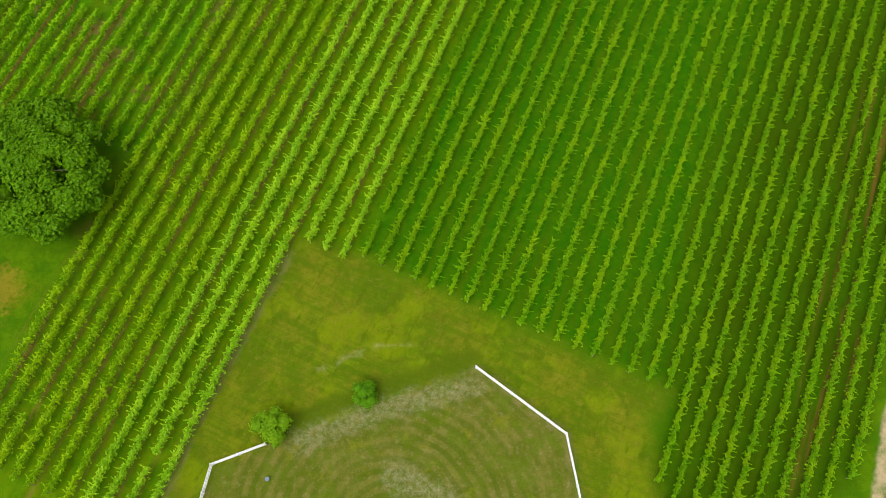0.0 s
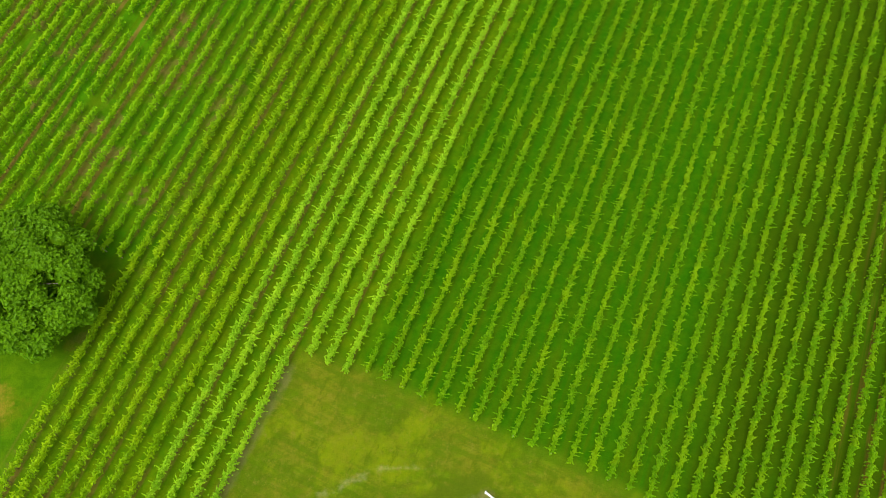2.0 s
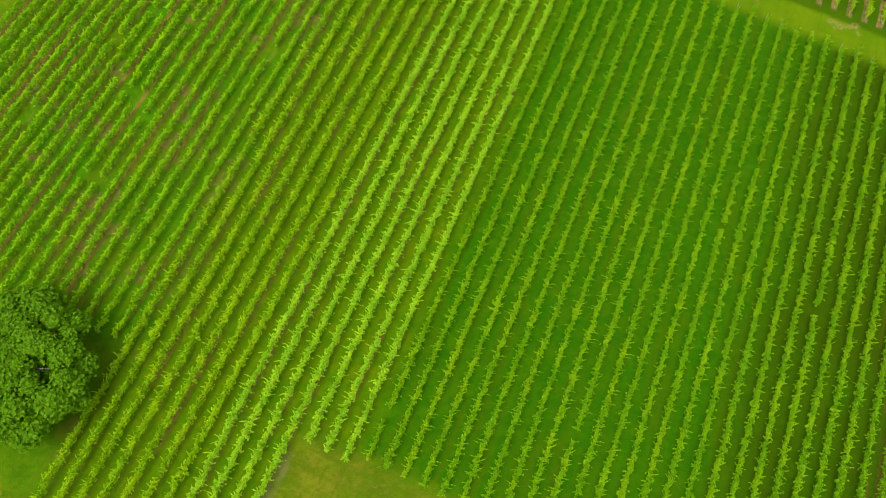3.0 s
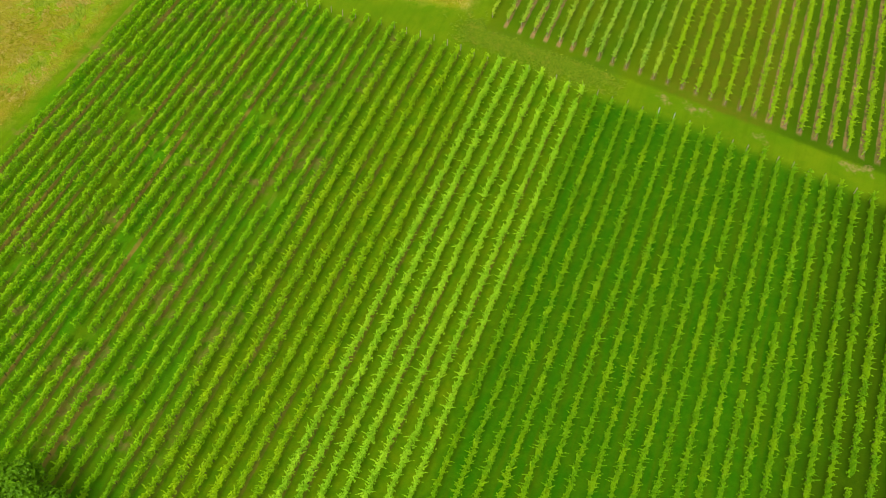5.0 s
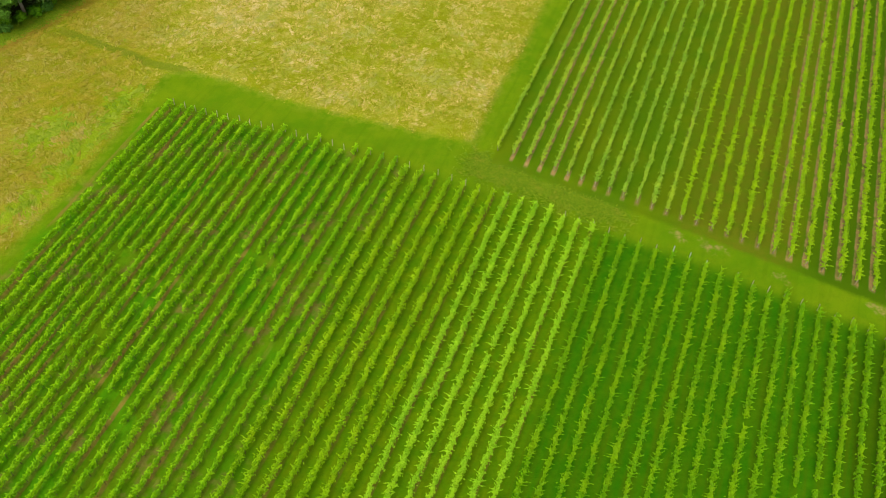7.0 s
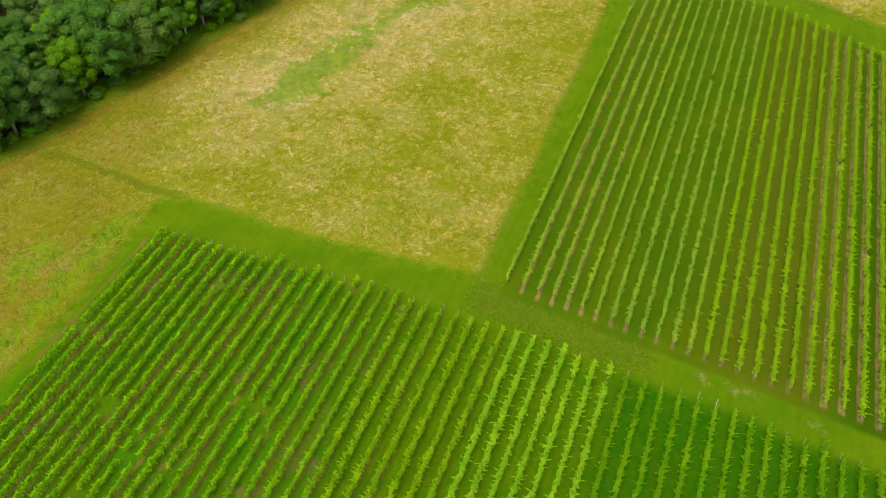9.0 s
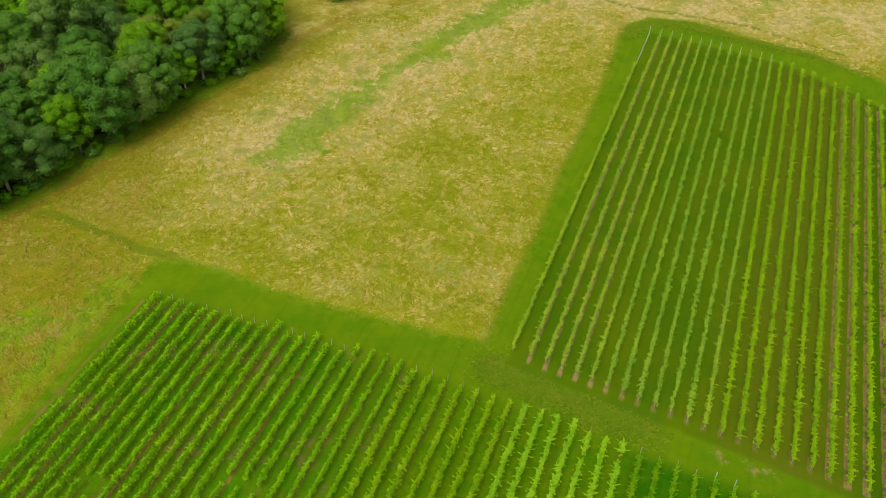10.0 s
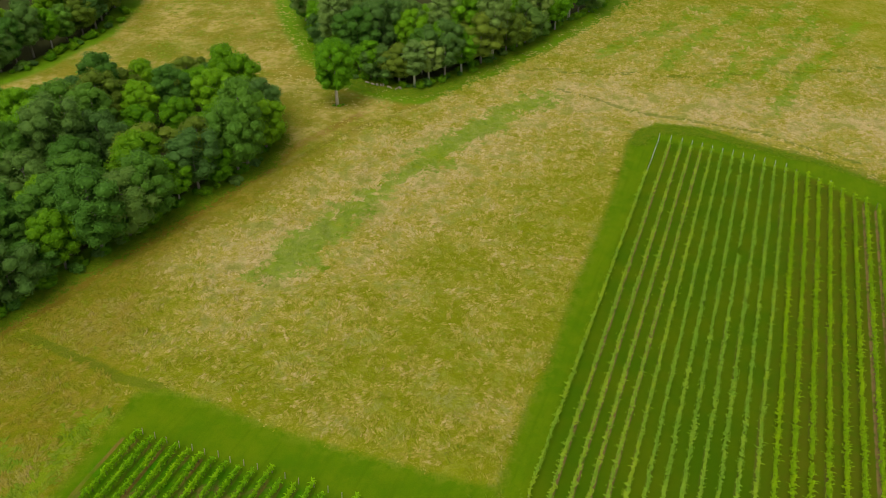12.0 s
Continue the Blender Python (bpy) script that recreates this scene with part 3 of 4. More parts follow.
# ---- ground: one sheet to the horizon ----
def build_ground():
    def axis(lo, hi, step):
        core = list(np.arange(lo, hi + 0.01, step))
        grow, d, a = [], step, hi
        while a < 2600 + hi:
            d *= 1.35
            a += d
            grow.append(a - hi)
        return np.array([lo - g for g in grow[::-1]] + core + [hi + g for g in grow])

    xs, ys = axis(-130, 115, 1.25), axis(-20, 320, 1.25)
    gx, gy = np.meshgrid(xs, ys)
    px, py = gx.ravel(), gy.ravel()
    near = (px > -260) & (px < 260) & (py > -150) & (py < 450)
    fields = {"field": inside_distance(px, py, FIELD), "block1": inside_distance(px, py, BLOCK1), "block2": inside_distance(px, py, BLOCK2), "band": straw_band(px, py), "woodside": woodside(px, py), "lawn": inside_distance(px, py, LAWN), "pen": inside_distance(px, py, PEN)}
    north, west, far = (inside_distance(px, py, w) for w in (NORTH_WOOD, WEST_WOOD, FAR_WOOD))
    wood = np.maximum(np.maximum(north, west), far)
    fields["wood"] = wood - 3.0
    fields["fringe"] = np.maximum(np.maximum(8.0 + north, 2.5 + west), 4.5 + far)
    fields["margin"] = np.minimum(inside_distance(px, py, MARGIN), -fields["field"] + 4.0)
    fields["streak"] = green_streaks(px, py)
    fields["rut"] = np.max([w - line_distance(px, py, s) for s, w in zip(RUTS, (0.95, 0.75, 0.4, 0.4))], 0)
    fields["brown"] = 1.1 - line_distance(px, py, BROWN)
    fields["pale"] = np.maximum(1.1 - line_distance(px, py, PALE), 1.5 - line_distance(px, py, [(-4, 11), (1, 8.5)]))
    fields["trodden"] = np.maximum(0.5 - line_distance(px, py, [(4.2, 22.5), (13.6, 15.4), (14.9, 7.5)]), 0.5 - line_distance(px, py, [(-17, 35.8), (-21, 27), (-25.3, 17), (-30, 3)]))
    track = line_distance(px, py, TRACK)
    fields["dirt"] = np.where(py < 60, 0.55 - np.abs(track - 0.9), -5)
    fields["scuff"] = np.max([1.0 - np.hypot((px - x) * 0.75 + (py - y) * 0.3, py - y) for x, y in SPOTS], 0)
    fields["weeds"] = 1.6 - np.minimum(line_distance(px, py, [(3, 124.5), (8, 121.8), (16, 117.5), (23, 114)]), line_distance(px, py, WEEDS_NORTH))
    fields["hedge"] = 1.0 - line_distance(px, py, [(-18, 15.2), (-8, 19.6), (4, 23.6)])
    fields["dash"] = 0.2 - line_distance(px, py, [(-13, 22.2), (-8.5, 24.2), (-5, 25.2), (-1.5, 25.6)])
    pu, pv = uv(px, py)
    fields["slip"] = row_slip(pu, pv)
    fields["ends"] = np.interp(pu, *S2) + 3.0 - pv
    fields["bald"] = 1.6 - np.hypot(px + 49.0, (py - 31) * 0.6)
    high = np.clip((fields["field"] + 0.3) / 1.6, 0, 1)
    pz = high * (0.28 + 0.25 * grid_noise(px, py, 5.0, 3)) * np.where(near, 1, 0)
    nx, ny = len(xs), len(ys)
    i = np.arange(nx * ny).reshape(ny, nx)
    faces = np.stack([i[:-1, :-1], i[:-1, 1:], i[1:, 1:], i[1:, :-1]], -1).reshape(-1, 4)
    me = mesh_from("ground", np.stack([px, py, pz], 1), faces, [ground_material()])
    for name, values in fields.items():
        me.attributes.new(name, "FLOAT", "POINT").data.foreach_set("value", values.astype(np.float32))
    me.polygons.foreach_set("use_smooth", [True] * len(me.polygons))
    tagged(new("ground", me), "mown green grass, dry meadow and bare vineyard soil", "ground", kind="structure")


build_ground()


# ---- tall dry grass ----
def tufts(rng, name, x, y, z0, turn, blades, long, wide, up, material, attributes, grown=1.0):
    """Tufts of grass, each a fan of tapered ridges bent the same way from one root."""
    n = len(x) * blades
    many = lambda a: np.repeat(a, blades)
    lead = many(rng.uniform(0.75, 1.25, len(x)) * grown)
    turn = many(turn) + rng.normal(0, 0.30, n)
    long, wide, up = rng.uniform(*long, n) * lead, rng.uniform(*wide, n) * lead, rng.uniform(*up, n) * lead
    lean = np.stack([np.cos(turn), np.sin(turn)], 1)
    side = np.stack([-lean[:, 1], lean[:, 0]], 1)
    bend = rng.normal(0, 0.25, n)
    p = np.stack([many(x), many(y)], 1) + side * rng.normal(0, 0.22, (n, 1)) + lean * rng.normal(0, 0.25, (n, 1))
    base = many(z0)

    def at(k, off, high):
        q = p + lean * (long * k)[:, None] + side * (bend * k * k * long + off * wide)[:, None]
        return np.column_stack([q, base + high * up])

    cols = [at(0, 0, 0), at(0.5, 1, 0.15), at(0.5, 0.1, 1.0), at(0.5, -1, 0.15), at(1.0, 0, 0.45)]
    verts = np.stack(cols, 1).reshape(-1, 3)
    b = np.arange(n)[:, None] * 5
    tris = np.concatenate([b + [0, 2, 1], b + [0, 3, 2], b + [1, 2, 4], b + [2, 3, 4]])
    me = mesh_from(name, verts, tris, [material])
    for key, values in attributes.items():
        me.attributes.new(key, "FLOAT", "POINT").data.foreach_set("value", np.repeat(values, blades * 5).astype(np.float32))
    me.polygons.foreach_set("use_smooth", [True] * len(me.polygons))
    return new(name, me)


def build_meadow():
    rng = np.random.RandomState(5)
    count = 70000
    x, y = rng.uniform(-84, 112, count), rng.uniform(96, 318, count)
    d = inside_distance(x, y, FIELD)
    keep = (d + 1.5 * (grid_noise(x, y, 2.0, 8) - 0.5) > 0.4)
    keep &= rng.rand(count) < 0.15 + 1.0 * grid_noise(x, y, 2.6, 10)
    keep &= np.min([line_distance(x, y, s) - w for s, w in zip(RUTS, (0.8, 0.6, 0.4, 0.4))], 0) > 0
    x, y, d = x[keep], y[keep], d[keep]
    lush = green_streaks(x, y)
    lush = lush + 7 * (grid_noise(x, y, 2.5, 9) - 0.5) + 3 * (grid_noise(x, y, 0.9, 14) - 0.5)
    turn = 1.1 + 4.2 * (grid_noise(x, y, 3.2, 11) - 0.5) + 3.6 * (grid_noise(x, y, 10.0, 12) - 0.5)
    z0 = np.clip((d + 0.3) / 1.6, 0, 1) * (0.28 + 0.25 * grid_noise(x, y, 5.0, 3)) - 0.02
    ob = tufts(rng, "meadow_grass", x, y, z0, turn, 5, (0.6, 1.4), (0.10, 0.25), (0.12, 0.42), STRAW, {"lush": lush, "band": straw_band(x, y), "woodside": woodside(x, y), "tone": rng.rand(len(x))}, np.clip(0.3 + d / 3.5, 0.3, 1.0))
    tagged(ob, "tall dry straw-coloured meadow grass, lodged in swirls", "grass", kind="stuff")


def build_margin_grass():
    """Thin, short tufts on the rough strip between the meadow and the woods."""
    rng = np.random.RandomState(25)
    count = 26000
    x, y = rng.uniform(-100, 60, count), rng.uniform(120, 318, count)
    woods = np.max([inside_distance(x, y, w) for w in (NORTH_WOOD, WEST_WOOD, FAR_WOOD)], 0)
    keep = (inside_distance(x, y, MARGIN) > -1) & (inside_distance(x, y, FIELD) < 0.5) & (woods < -3.0) & (rng.rand(count) < 0.1 + 0.9 * grid_noise(x, y, 3.5, 31))
    x, y = x[keep], y[keep]
    lush = 6.0 * (grid_noise(x, y, 6.0, 33) - 0.62)
    ob = tufts(rng, "margin_grass", x, y, np.full(len(x), -0.02), rng.uniform(0, 6.28, len(x)), 4, (0.35, 0.9), (0.05, 0.13), (0.06, 0.22), STRAW, {"lush": lush, "band": 0.45 * np.clip((y - 190) / 40, 0, 1.6), "woodside": woodside(x, y), "tone": rng.rand(len(x))})
    tagged(ob, "short olive and straw-coloured rough grass beside the woods", "grass", kind="stuff")


def build_rough_grass():
    """Unmown blades along the ditch, the headland and the foot of the woods."""
    rng = np.random.RandomState(15)
    lines = [([(3, 124.5), (8, 121.8), (16, 117.5), (23, 114)], 2400, 1.5), (WEEDS_NORTH, 2200, 0.9),
             ([(-82, 155), (-75, 162.5), (-70, 171), (-62, 182), (-55, 193), (-46, 205), (-41, 213), (-40, 224)], 3000, 1.2), ([(-40, 279), (-24, 254), (-17, 250), (-10, 247), (0, 255), (18, 275), (40, 300)], 2600, 2.2)]
    x, y = [], []
    for line, count, wide in lines:
        seg = rng.randint(0, len(line) - 1, count)
        k = rng.rand(count)
        a = np.array(line, float)
        p = a[seg] * (1 - k[:, None]) + a[seg + 1] * k[:, None]
        x.append(p[:, 0] + rng.normal(0, wide, count))
        y.append(p[:, 1] + rng.normal(0, wide, count))
    x, y = np.concatenate(x), np.concatenate(y)
    keep = (inside_distance(x, y, BLOCK2) < -0.6) & (inside_distance(x, y, BLOCK1) < -0.6)
    x, y = x[keep], y[keep]
    turn = rng.uniform(0, 6.28, len(x))
    ob = tufts(rng, "rough_grass", x, y, np.full(len(x), -0.01), turn, 4, (0.3, 0.8), (0.04, 0.10), (0.08, 0.28), VERGE, {"tone": rng.rand(len(x))})
    tagged(ob, "uneven unmown green grass and weeds along the field edges", "grass", kind="stuff")


build_meadow()
build_margin_grass()
build_rough_grass()


# ---- vines ----
def vine_mesh(seed, material, length, leaves, shoots, wide=0.2, high=1.7, spur=1.0):
    rng = np.random.RandomState(seed)
    y = rng.uniform(-0.5, 0.5, leaves) * length * 1.1
    lift = 1 - rng.rand(leaves) ** 1.8
    swell = 0.8 + 0.35 * np.sin(y * 5 + seed * 2.1)
    z = 0.5 + (high - 0.5) * lift + 0.10 * np.sin(y * 4 + seed)
    x = rng.normal(0, wide, leaves) * swell + 0.07 * np.sin(y * 3 + seed * 1.7)
    c = [np.column_stack([x, y, z])]
    nrm = [np.column_stack([x * 1.2 + rng.normal(0, 0.35, leaves), rng.normal(0, 0.35, leaves), rng.uniform(0.8, 1.3, leaves)])]
    size = [rng.uniform(0.15, 0.26, leaves)]
    verts, faces = leaf_cards(rng, np.concatenate(c), np.concatenate(nrm), np.concatenate(size), 1.5)
    c, nrm, size, ways = [], [], [], []
    for i in range(shoots):
        start = np.array([rng.normal(0, wide * 0.5), ((i + rng.rand()) / shoots - 0.5) * length, high - rng.uniform(0.0, 0.4)])
        way = unit(np.array([(1 if i % 2 else -1) * rng.uniform(0.1, 0.95), rng.normal(0, 0.5), rng.uniform(0.25, 1.0)]))
        reach = rng.uniform(0.4, 1.05) * spur
        t = np.linspace(0.1, 0.9, 4)[:, None]
        c.append(start + way * reach * t + np.array([0, 0, -0.15]) * t * t * reach + rng.normal(0, 0.015, (4, 3)))
        nrm.append(np.array([0, 0, 1.0]) + rng.normal(0, 0.3, (4, 3)))
        size.append(np.array([0.2, 0.2, 0.17, 0.12]))
        ways.append(way + rng.normal(0, 0.2, (4, 3)))
    spikes, spike_faces = leaf_cards(rng, np.concatenate(c), np.concatenate(nrm), np.concatenate(size), 2.0, np.concatenate(ways))
    faces = np.concatenate([faces, spike_faces + len(verts)])
    verts = np.concatenate([verts, spikes])
    bm = bmesh.new()
    tube(bm, [(0, 0, -0.02), (0.03, 0.02, 0.4), (0.0, 0.05, 0.8), (0.02, 0.3, 0.95)], [0.04, 0.035, 0.03, 0.015], 5)
    stem = [v.co[:] for v in bm.verts]
    bm.verts.index_update()
    base = len(verts)
    stem_faces = [tuple(v.index + base for v in f.verts) for f in bm.faces]
    bm.free()
    every = faces.tolist() + stem_faces
    return mesh_from("vine", np.concatenate([verts, np.array(stem)]), every, [material, VINE_WOOD], [0] * len(faces) + [1] * len(stem_faces))


def post_mesh(name, high, radius, material):
    bm = bmesh.new()
    tube(bm, [(0, 0, -0.1), (0, 0, high - 0.03), (0, 0, high)], [radius, radius * 0.95, radius * 0.6], 8)
    me = bpy.data.meshes.new(name)
    bm.to_mesh(me)
    bm.free()
    me.materials.append(material)
    return me


VINE_LONG = 1.5
KINDS = {name: [vine_mesh(s * 7 + 1, mat, VINE_LONG, leaves, shoots, wide, high, {"green": 0.65, "young": 0.7, "blue": 0.7, "full": 0.8, "mid": 0.95, "deep": 1.0, "slim": 1.0}.get(name, 1.0)) for s in range(count)] for name, mat, leaves, shoots, wide, high, count in (
    ("green", GREEN, 78, 10, 0.115, 1.42, 9), ("mid", OLIVE, 80, 9, 0.16, 1.65, 9), ("lime", LIME, 88, 9, 0.18, 1.7, 9), ("deep", DEEP, 74, 8, 0.15, 1.55, 9), ("slim", DEEP, 70, 8, 0.155, 1.55, 7),
    ("young", GREYISH, 42, 10, 0.12, 1.5, 9), ("blue", BLOOM, 48, 9, 0.13, 1.55, 9), ("full", MUTED, 66, 8, 0.15, 1.6, 7))}
POST = post_mesh("end_post", 1.75, 0.05, STEEL)
TALL_POST = post_mesh("end_post", 2.0, 0.045, STEEL)
WOOD_POST = post_mesh("end_post", 1.2, 0.05, LOG)
TUBE = post_mesh("grow_tube", 0.75, 0.06, STEEL)


def vine_row(u, v0, w, v1, kind, label, group, gaps=0.006, bare=0.0, north=None, patchy=False):
    rng = random.Random(int(u * 100) + 5000)
    row = new("vine_row")
    x, y = xy(u, v0)
    x1, y1 = xy(w, v1)
    row.matrix_basis = pose(x, y, 0, 0, 0, -math.degrees(math.atan2(x1 - x, y1 - y)))
    tagged(row, label, "vine row", group)
    v = VINE_LONG * 0.5
    while v < v1 - v0 - VINE_LONG * 0.3:
        thin = patchy and float(grid_noise(x + v * 0.37, y + v * 0.93, 5.0, 21)) > 0.80 and rng.random() < 0.5
        if rng.random() > gaps and not thin and v < v1 - v0 - bare:
            s = rng.uniform(0.88, 1.12)
            ob = piece("vine", rng.choice(KINDS[kind]), row, pose(rng.gauss(0, 0.03), v + rng.uniform(-0.1, 0.1), 0, 0, 0, rng.choice((0, 180)) + rng.uniform(-3, 3)))
            ob.scale = (s * rng.uniform(0.85, 1.15), 1.06, s * rng.uniform(0.95, 1.05))
        v += VINE_LONG
    if bare:
        for i in range(int(bare / VINE_LONG)):
            piece("grow_tube", TUBE, row, pose(0, v1 - v0 - 0.7 - i * VINE_LONG, 0), "pale grow tube" if i == 0 else "")
    for v, me in ((0.15, WOOD_POST), (v1 - v0 + 0.1, north)):
        piece("end_post", me or (POST if rng.random() < 0.15 else WOOD_POST), row, pose(0, v, 0, 6 if v < 1 else -6, 0, 0))


for k, u, v0, w, v1 in ROWS1:
    if k <= -14:
        vine_row(u, v0, w, v1, "green", "long row of bright green grapevines over patchy brown soil", "vine rows beside the meadow", 0.01, north=WOOD_POST, patchy=True)
    elif k <= 0:
        vine_row(u, v0, w, v1, "lime" if k > -7 else "mid", "long row of pale lime-green grapevines in olive grass", "pale vine rows", 0.0 if k == -13 else 0.006, north=WOOD_POST)
    else:
        vine_row(u, v0, w, v1, "deep" if k < 13 else "slim", "long row of olive-green grapevines in dark mown grass", "vine rows in dark grass", 0.004, north=POST if k in (5, 6, 7) else WOOD_POST)
for k, u, v0, w, v1 in ROWS2:
    if k < 13:
        vine_row(u, v0, w, v1, "young" if k < 6 or k == 12 else "blue", "row of young grey-green vines with pale end posts", "young vine rows", 0.012, 16.0 if k == 0 else 0.0, north=TALL_POST)
    else:
        vine_row(u, v0, w, v1, "full", "row of narrow green vines over bare brown soil", "narrow vine rows", 0.01)


# ---- trees ----
def crown_mesh(name, seed, material, wide, low, high, lobes, leaves, size, lobe=1.5, top=0.5, core=0.80):
    """Leaf sprays set on many round lobes; low and high bound the crown, wide is its radius."""
    rng = np.random.RandomState(seed)
    c, nrm, sz, cores = [], [], [], []
    mid, half = (low + high) / 2, (high - low) / 2
    stretch = np.array([1 + 0.2 * rng.normal(), 1 + 0.2 * rng.normal()])
    for i in range(lobes):
        h = -1 + 2 * ((i + 0.5) / lobes) ** (0.6 if wide > half * 1.4 else 1.0)
        a = i * 2.39996 + rng.normal(0, 0.35)
        girth = math.sqrt(max(0.05, 1 - abs(h - 0.1 * top) ** 3.0))
        r = lobe * rng.uniform(0.7, 1.3)
        rad = max(0.0, wide * girth * rng.uniform(0.75, 1.08) - r * 0.55)
        center = np.array([math.cos(a) * rad * stretch[0], math.sin(a) * rad * stretch[1], mid + h * (half - r * 0.5)])
        if h > 0.72:
            center[:2] *= rng.uniform(0.0, 1.0)
        count = int(leaves * rng.uniform(0.7, 1.3))
        way = unit(rng.normal(size=(count, 3)) + np.array([0, 0, 0.5]) + 0.5 * unit(center - np.array([0, 0, mid])))
        c.append(center + way * r * np.array([1, 1, 0.8]) * rng.uniform(0.7, 1.08, (count, 1)))
        nrm.append(way + rng.normal(0, 0.3, (count, 3)) + np.array([0, 0, 0.3]))
        sz.append(rng.uniform(0.7, 1.3, count) * size)
        ico = bmesh.new()
        bmesh.ops.create_icosphere(ico, subdivisions=1, radius=r * core)
        cores.append((np.array([v.co[:] for v in ico.verts]) * rng.uniform(0.8, 1.15, (len(ico.verts), 1)) * np.array([1, 1, 0.8]) + center, np.array([[v.index for v in f.verts] for f in ico.faces])))
        ico.free()
    inner = lobes * leaves // 10
    way = unit(rng.normal(size=(inner, 3)))
    c.append(way * np.array([wide * 0.6, wide * 0.6, half * 0.65]) * rng.rand(inner, 1) ** 0.5 + np.array([0, 0, mid]))
    nrm.append(way)
    sz.append(np.full(inner, size * 1.4))
    verts, faces = leaf_cards(rng, np.concatenate(c), np.concatenate(nrm), np.concatenate(sz), 1.15)
    blocks, every, base = [verts], faces.tolist(), len(verts)
    for v, f in cores:
        blocks.append(v)
        every += (f + base).tolist()
        base += len(v)
    me = mesh_from(name, np.concatenate(blocks), every, [material])
    me.polygons.foreach_set("use_smooth", [i >= len(faces) for i in range(len(every))])
    return me


def trunk_mesh(seed, high, radius, wide, low, bark=BARK):
    rng = random.Random(seed)
    bm = bmesh.new()
    bend = [rng.uniform(-0.25, 0.25) for _ in range(4)]
    pts = [(0, 0, -0.3), (bend[0] * 0.3, bend[1] * 0.3, high * 0.25), (bend[0], bend[1], high * 0.55), (bend[2], bend[3], high * 0.85)]
    tube(bm, pts, [radius * 1.35, radius, radius * 0.7, radius * 0.25], 8)
    for i in range(7):
        a = i * 2.4 + rng.uniform(-0.3, 0.3)
        z = low + (high * 0.75 - low) * i / 7
        s = wide * rng.uniform(0.55, 0.8)
        p0 = Vector((bend[0] * z / high, bend[1] * z / high, z))
        p1 = p0 + Vector((math.cos(a) * s * 0.5, math.sin(a) * s * 0.5, s * 0.22))
        p2 = p0 + Vector((math.cos(a) * s, math.sin(a) * s, s * 0.4))
        tube(bm, [p0, p1, p2], [radius * 0.4, radius * 0.25, radius * 0.08], 5)
    me = bpy.data.meshes.new("trunk")
    bm.to_mesh(me)
    bm.free()
    me.materials.append(bark)
    me.polygons.foreach_set("use_smooth", [True] * len(me.polygons))
    return me


def tree_kind(seed, material, high, wide, low, lobes, leaves, size, lobe, radius=0.22, top=0.5, core=0.80, bark=BARK):
    return (trunk_mesh(seed, high, radius, wide, low, bark), crown_mesh("crown", seed, material, wide, low, high, lobes, leaves, size, lobe, top, core))


def plant_tree(kind, x, y, turn, scale, label, category="tree", group="", name="tree", tall=1.0):
    root = new(name)
    root.matrix_basis = pose(x, y, 0, 0, 0, turn)
    tagged(root, label, category, group)
    for nm, me in zip(("trunk", "crown"), kind):
        ob = piece(nm, me, root, Matrix.Identity(4))
        ob.scale = (scale, scale, scale * tall)
    return root


TREES = [
    (tree_kind(11, OAK, 13.5, 4.6, 2.0, 40, 150, 0.30, 1.55), "dark green broadleaf tree at the wood's edge"),
    (tree_kind(12, OAK, 15.4, 4.1, 3.0, 42, 140, 0.29, 1.4), "tall dark green tree among the wood"),
    (tree_kind(13, BLUISH, 14.6, 4.3, 3.4, 40, 150, 0.29, 1.45), "tall grey-green tree among the wood"),
    (tree_kind(14, BLUISH, 12.6, 5.0, 1.6, 36, 170, 0.30, 1.75), "round dull green tree among the wood"),
    (tree_kind(15, MAPLE, 13.5, 4.2, 3.4, 44, 140, 0.28, 1.3, bark=PALE_BARK), "fresh bright green tree among darker ones"),
    (tree_kind(16, SHRUB, 12.4, 4.3, 2.0, 40, 140, 0.28, 1.4), "yellow-green leafy tree in the wood"),
    (tree_kind(17, PALE_LEAF, 17.0, 3.9, 5.0, 44, 140, 0.28, 1.25, 0.26, bark=PALE_BARK), "tall grey-green tree with a bare pale trunk"),
    (tree_kind(18, DUN, 13.2, 4.4, 2.4, 38, 150, 0.29, 1.5), "olive-brown tinged tree among greener ones"),
]


def plant_wood(poly, gap, front, seed, group, y_max=330, x_min=-150, big=1.0, deep=99.0, odds=(4, 4, 3, 3, 3, 2, 0, 2)):
    rng = random.Random(seed)
    spots = []
    for (x0, y0), (x1, y1) in zip(front, front[1:]):
        steps = max(1, round(math.hypot(x1 - x0, y1 - y0) / (gap * 0.85)))
        for i in range(steps):
            k = (i + 0.5) / steps
            spots.append((x0 + (x1 - x0) * k + rng.uniform(-0.9, 0.9), y0 + (y1 - y0) * k + rng.uniform(-0.9, 0.9)))
    xs, ys = [p[0] for p in poly], [p[1] for p in poly]
    for _ in range(4000):
        x, y = rng.uniform(max(min(xs), x_min), max(xs)), rng.uniform(min(ys), min(max(ys), y_max))
        if 2.0 < inside_distance(np.array([x]), np.array([y]), poly)[0] < deep and all(math.hypot(x - a, y - b) > gap for a, b in spots):
            spots.append((x, y))
    for x, y in spots:
        i = rng.choices(range(8), odds)[0]
        kind, label = TREES[i]
        plant_tree(kind, x, y, rng.uniform(0, 360), rng.uniform(0.78, 1.22) * big, label, "tree", group, tall=rng.uniform(0.72, 1.08))


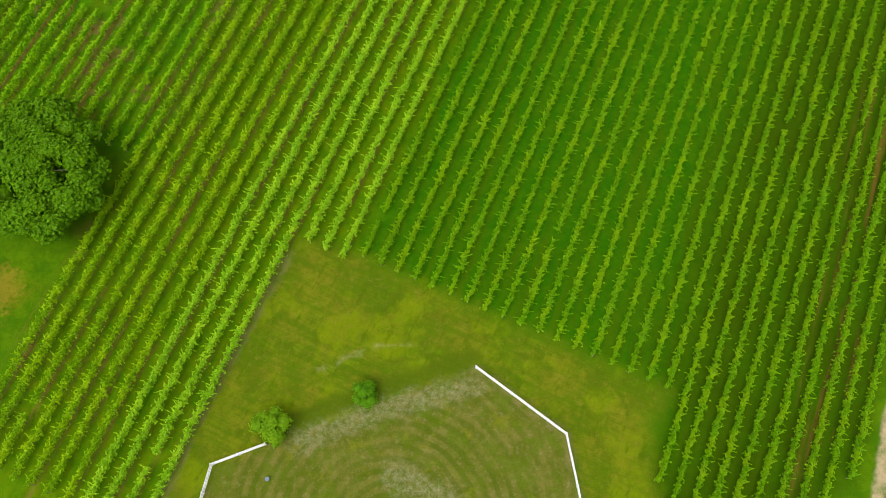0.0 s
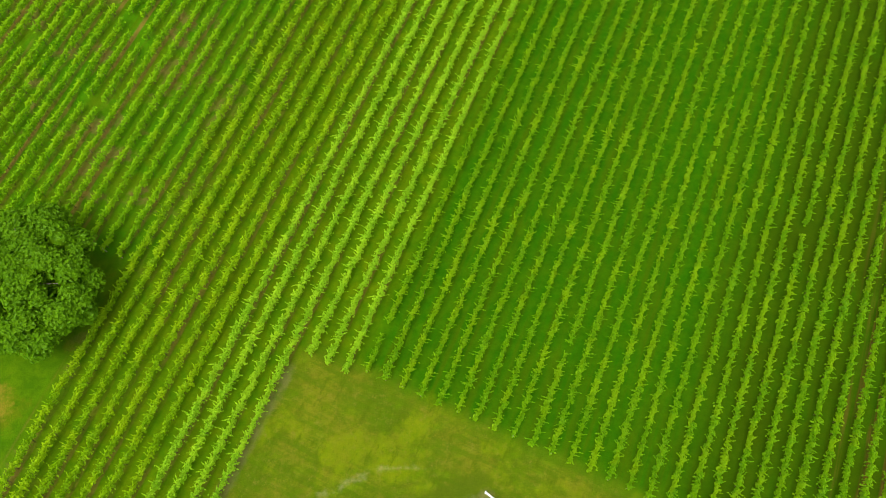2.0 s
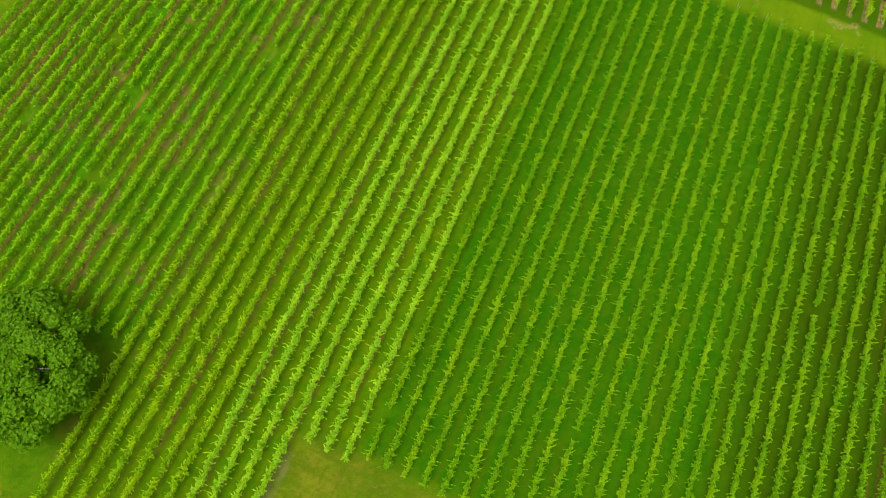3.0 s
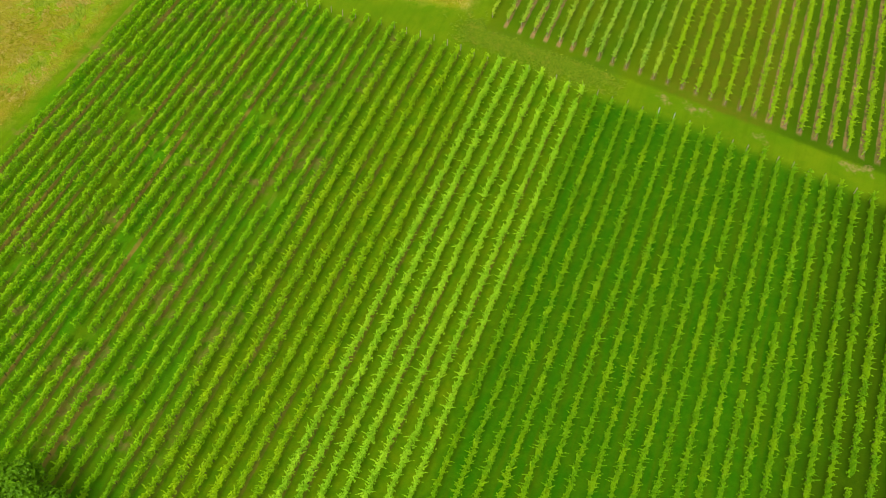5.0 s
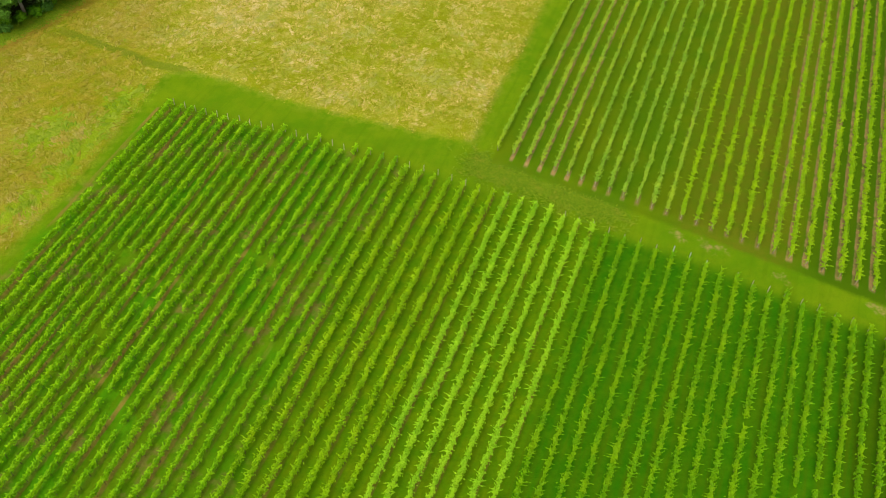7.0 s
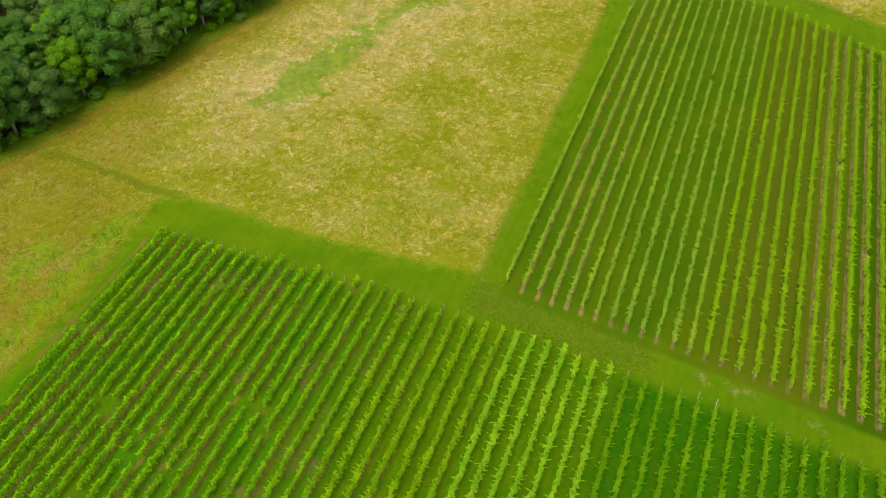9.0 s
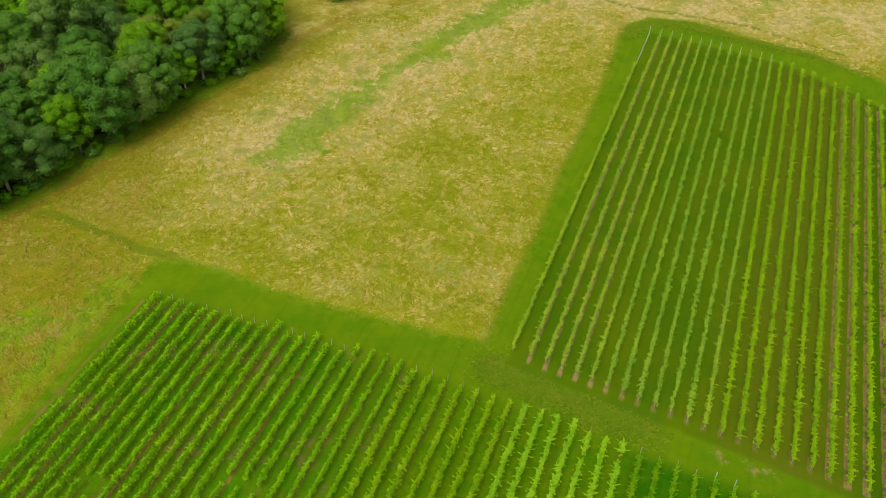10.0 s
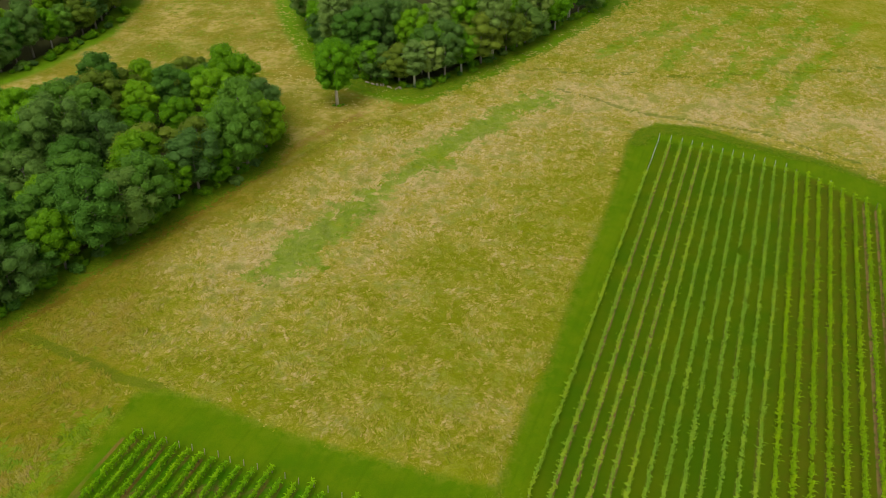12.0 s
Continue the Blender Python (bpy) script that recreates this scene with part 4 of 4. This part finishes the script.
plant_wood(WEST_WOOD, 6.8, [(-83, 158), (-76.5, 165), (-71.5, 174), (-64.5, 183.5), (-57.5, 194.5), (-48, 206.5), (-43.5, 214.5), (-42.5, 223), (-47.5, 232), (-53, 238.5), (-60, 245), (-67, 242), (-76, 239), (-82.5, 231), (-90, 229), (-97.5, 226), (-104, 223)], 3, "trees of the near wood", x_min=-104, big=1.03, odds=(4, 3, 3, 3, 3, 2, 0, 3))
plant_wood(NORTH_WOOD, 6.0, [(-44, 300), (-36, 276), (-24.5, 258.5), (-17, 253.5), (-9.5, 250.5), (-1, 258.5), (8, 267.5), (18, 278.5), (33, 296.5), (51, 318.5)], 4, "trees of the far wood", 302, big=1.12, deep=21.0, odds=(1, 1, 3, 3, 3, 2, 6, 2))
plant_wood(FAR_WOOD, 6.4, [(-120, 257), (-113, 266), (-109, 277), (-104, 288), (-104, 305), (-105, 318)], 6, "trees of the wood beyond the meadow", 318, deep=15.0)

LONE = tree_kind(31, MAPLE, 16.4, 5.2, 4.2, 70, 150, 0.30, 1.45, 0.34, bark=PALE_BARK)
plant_tree(LONE, -29.0, 240.5, 40, 1.0, "single round-crowned green tree with a pale trunk in the meadow")
GREAT = tree_kind(32, BROAD, 8.4, 7.4, 1.0, 170, 150, 0.40, 1.45, 0.4, 0.9, 0.76)
plant_tree(GREAT, -45.2, 43.8, 15, 1.0, "large spreading green tree beside the vine rows")
BUSH = (trunk_mesh(41, 3.0, 0.09, 1.3, 0.6), crown_mesh("crown", 41, SHRUB, 2.0, 0.4, 3.8, 22, 70, 0.22, 0.8))
plant_tree(BUSH, -17.0, 15.9, 0, 1.0, "round green bushy tree at the fence end", "small tree", name="small_tree")
plant_tree(BUSH, -7.6, 19.3, 130, 0.74, "small green bush in the gap of the pen", "small tree", name="small_tree", tall=0.9)

UNDER = [crown_mesh("shrub", 51 + i, m, 1.5, 0.0, 2.2, 10, 24, 0.38, 0.85) for i, m in enumerate((OAK, SHRUB, BLUISH))]
rng = random.Random(9)
for line in ([(-82, 158), (-75, 165), (-70, 174), (-63, 184), (-56, 195), (-47, 207), (-42.5, 215), (-41.5, 224), (-46, 236)], [(-44, 294), (-36, 274), (-25, 257), (-17, 252.5), (-10, 249.5), (-1, 257.5), (8, 266.5), (18, 278), (33, 296), (50, 315)], [(-115, 257), (-109, 266), (-105, 277), (-100, 288), (-100, 305)]):
    for (x0, y0), (x1, y1) in zip(line, line[1:]):
        steps = max(1, round(math.hypot(x1 - x0, y1 - y0) / 1.7))
        for i in range(steps):
            if rng.random() < 0.9:
                k = (i + rng.random()) / steps
                ob = new("shrub", rng.choices(UNDER, (1, 5, 1))[0])
                s = rng.uniform(0.4, 1.0)
                ob.matrix_basis = pose(x0 + (x1 - x0) * k + rng.gauss(0, 0.8), y0 + (y1 - y0) * k + rng.gauss(0, 0.8), -0.05, 0, 0, rng.uniform(0, 360))
                ob.scale = (s, s, s * rng.uniform(0.7, 1.1))
                tagged(ob, "low leafy undergrowth along the wood's edge", "shrub", "undergrowth")


for dx, dy, k in ((0.5, -0.6, 0.42), (-0.7, -0.3, 0.36), (1.3, 0.2, 0.28)):
    ob = tagged(new("weed_clump", UNDER[1]), "low green weeds round the foot of a lone tree", "weeds", "weeds at the tree")
    ob.matrix_basis = pose(-29.0 + dx, 240.5 + dy, -0.05, 0, 0, 70 * k)
    ob.scale = (k, k, k * 0.6)


# ---- fence ----
def fence(points, label):
    root = new("fence")
    tagged(root, label, "fence", "white pen fence")
    post = bmesh.new()
    box(post, (0.10, 0.10, 1.42), pose(0, 0, 0.6))
    bmesh.ops.create_cone(post, cap_ends=True, segments=4, radius1=0.085, radius2=0.01, depth=0.06, matrix=pose(0, 0, 1.335, 0, 0, 45))
    bmesh.ops.bevel(post, geom=post.edges[:], offset=0.006, segments=1, affect="EDGES")
    pm = bpy.data.meshes.new("fence_post")
    post.to_mesh(pm)
    post.free()
    pm.materials.append(WHITE)
    for (x0, y0), (x1, y1) in zip(points, points[1:]):
        long = math.hypot(x1 - x0, y1 - y0)
        bays = max(1, round(long / 2.4))
        turn = math.degrees(math.atan2(y1 - y0, x1 - x0))
        rail = bmesh.new()
        box(rail, (long / bays - 0.09, 0.06, 0.15), Matrix.Identity(4))
        bmesh.ops.bevel(rail, geom=rail.edges[:], offset=0.008, segments=1, affect="EDGES")
        rm = bpy.data.meshes.new("rail")
        rail.to_mesh(rm)
        rail.free()
        rm.materials.append(WHITE)
        for i in range(bays + (1 if (x1, y1) == points[-1] else 0)):
            k = i / bays
            piece("fence_post", pm, root, pose(x0 + (x1 - x0) * k, y0 + (y1 - y0) * k, 0, 0, 0, turn))
        for i in range(bays):
            k = (i + 0.5) / bays
            for z in (0.35, 0.75, 1.15):
                piece("rail", rm, root, pose(x0 + (x1 - x0) * k, y0 + (y1 - y0) * k, z, 0, 0, turn))


fence([(4.2, 22.5), (13.6, 15.4), (14.9, 7.5)], "white three-rail fence along the pen's open side")
fence([(-17.8, 14.2), (-23.2, 12.1), (-24.3, 6.5)], "white three-rail fence beside the bushy tree")


# ---- small things ----
def bucket():
    bm = bmesh.new()
    tube(bm, [(0, 0, 0.0), (0, 0, 0.36), (0, 0, 0.38), (0, 0, 0.30), (0, 0, 0.06)], [0.17, 0.22, 0.23, 0.20, 0.14], 16)
    me = bpy.data.meshes.new("bucket")
    bm.to_mesh(me)
    bm.free()
    me.materials.append(BLUE)
    ob = tagged(new("bucket", me), "small grey-blue tub standing on the pen's grass", "tub")
    ob.matrix_basis = pose(*BUCKET, 0)


BUCKET = (-17.4, 10.7)
bucket()
for i in range(9):
    bm = bmesh.new()
    rg = random.Random(60 + i)
    r, l = rg.uniform(0.16, 0.3), rg.uniform(0.5, 1.3)
    tube(bm, [(-l / 2, 0, r), (-l * 0.1, 0.03, r), (l / 2, 0, r)], [r, r * 1.05, r * 0.9], 9)
    me = bpy.data.meshes.new("log")
    bm.to_mesh(me)
    bm.free()
    me.materials.append(LOG)
    ob = tagged(new("log", me), "pale cut log lying at the wood's edge", "log", "cut logs")
    ob.matrix_basis = pose(-22.5 + i * 1.0 + rg.uniform(-0.4, 0.4), 253.0 - i * 0.45 + rg.uniform(-0.6, 0.6), 0, 0, 0, rg.uniform(-90, 60))
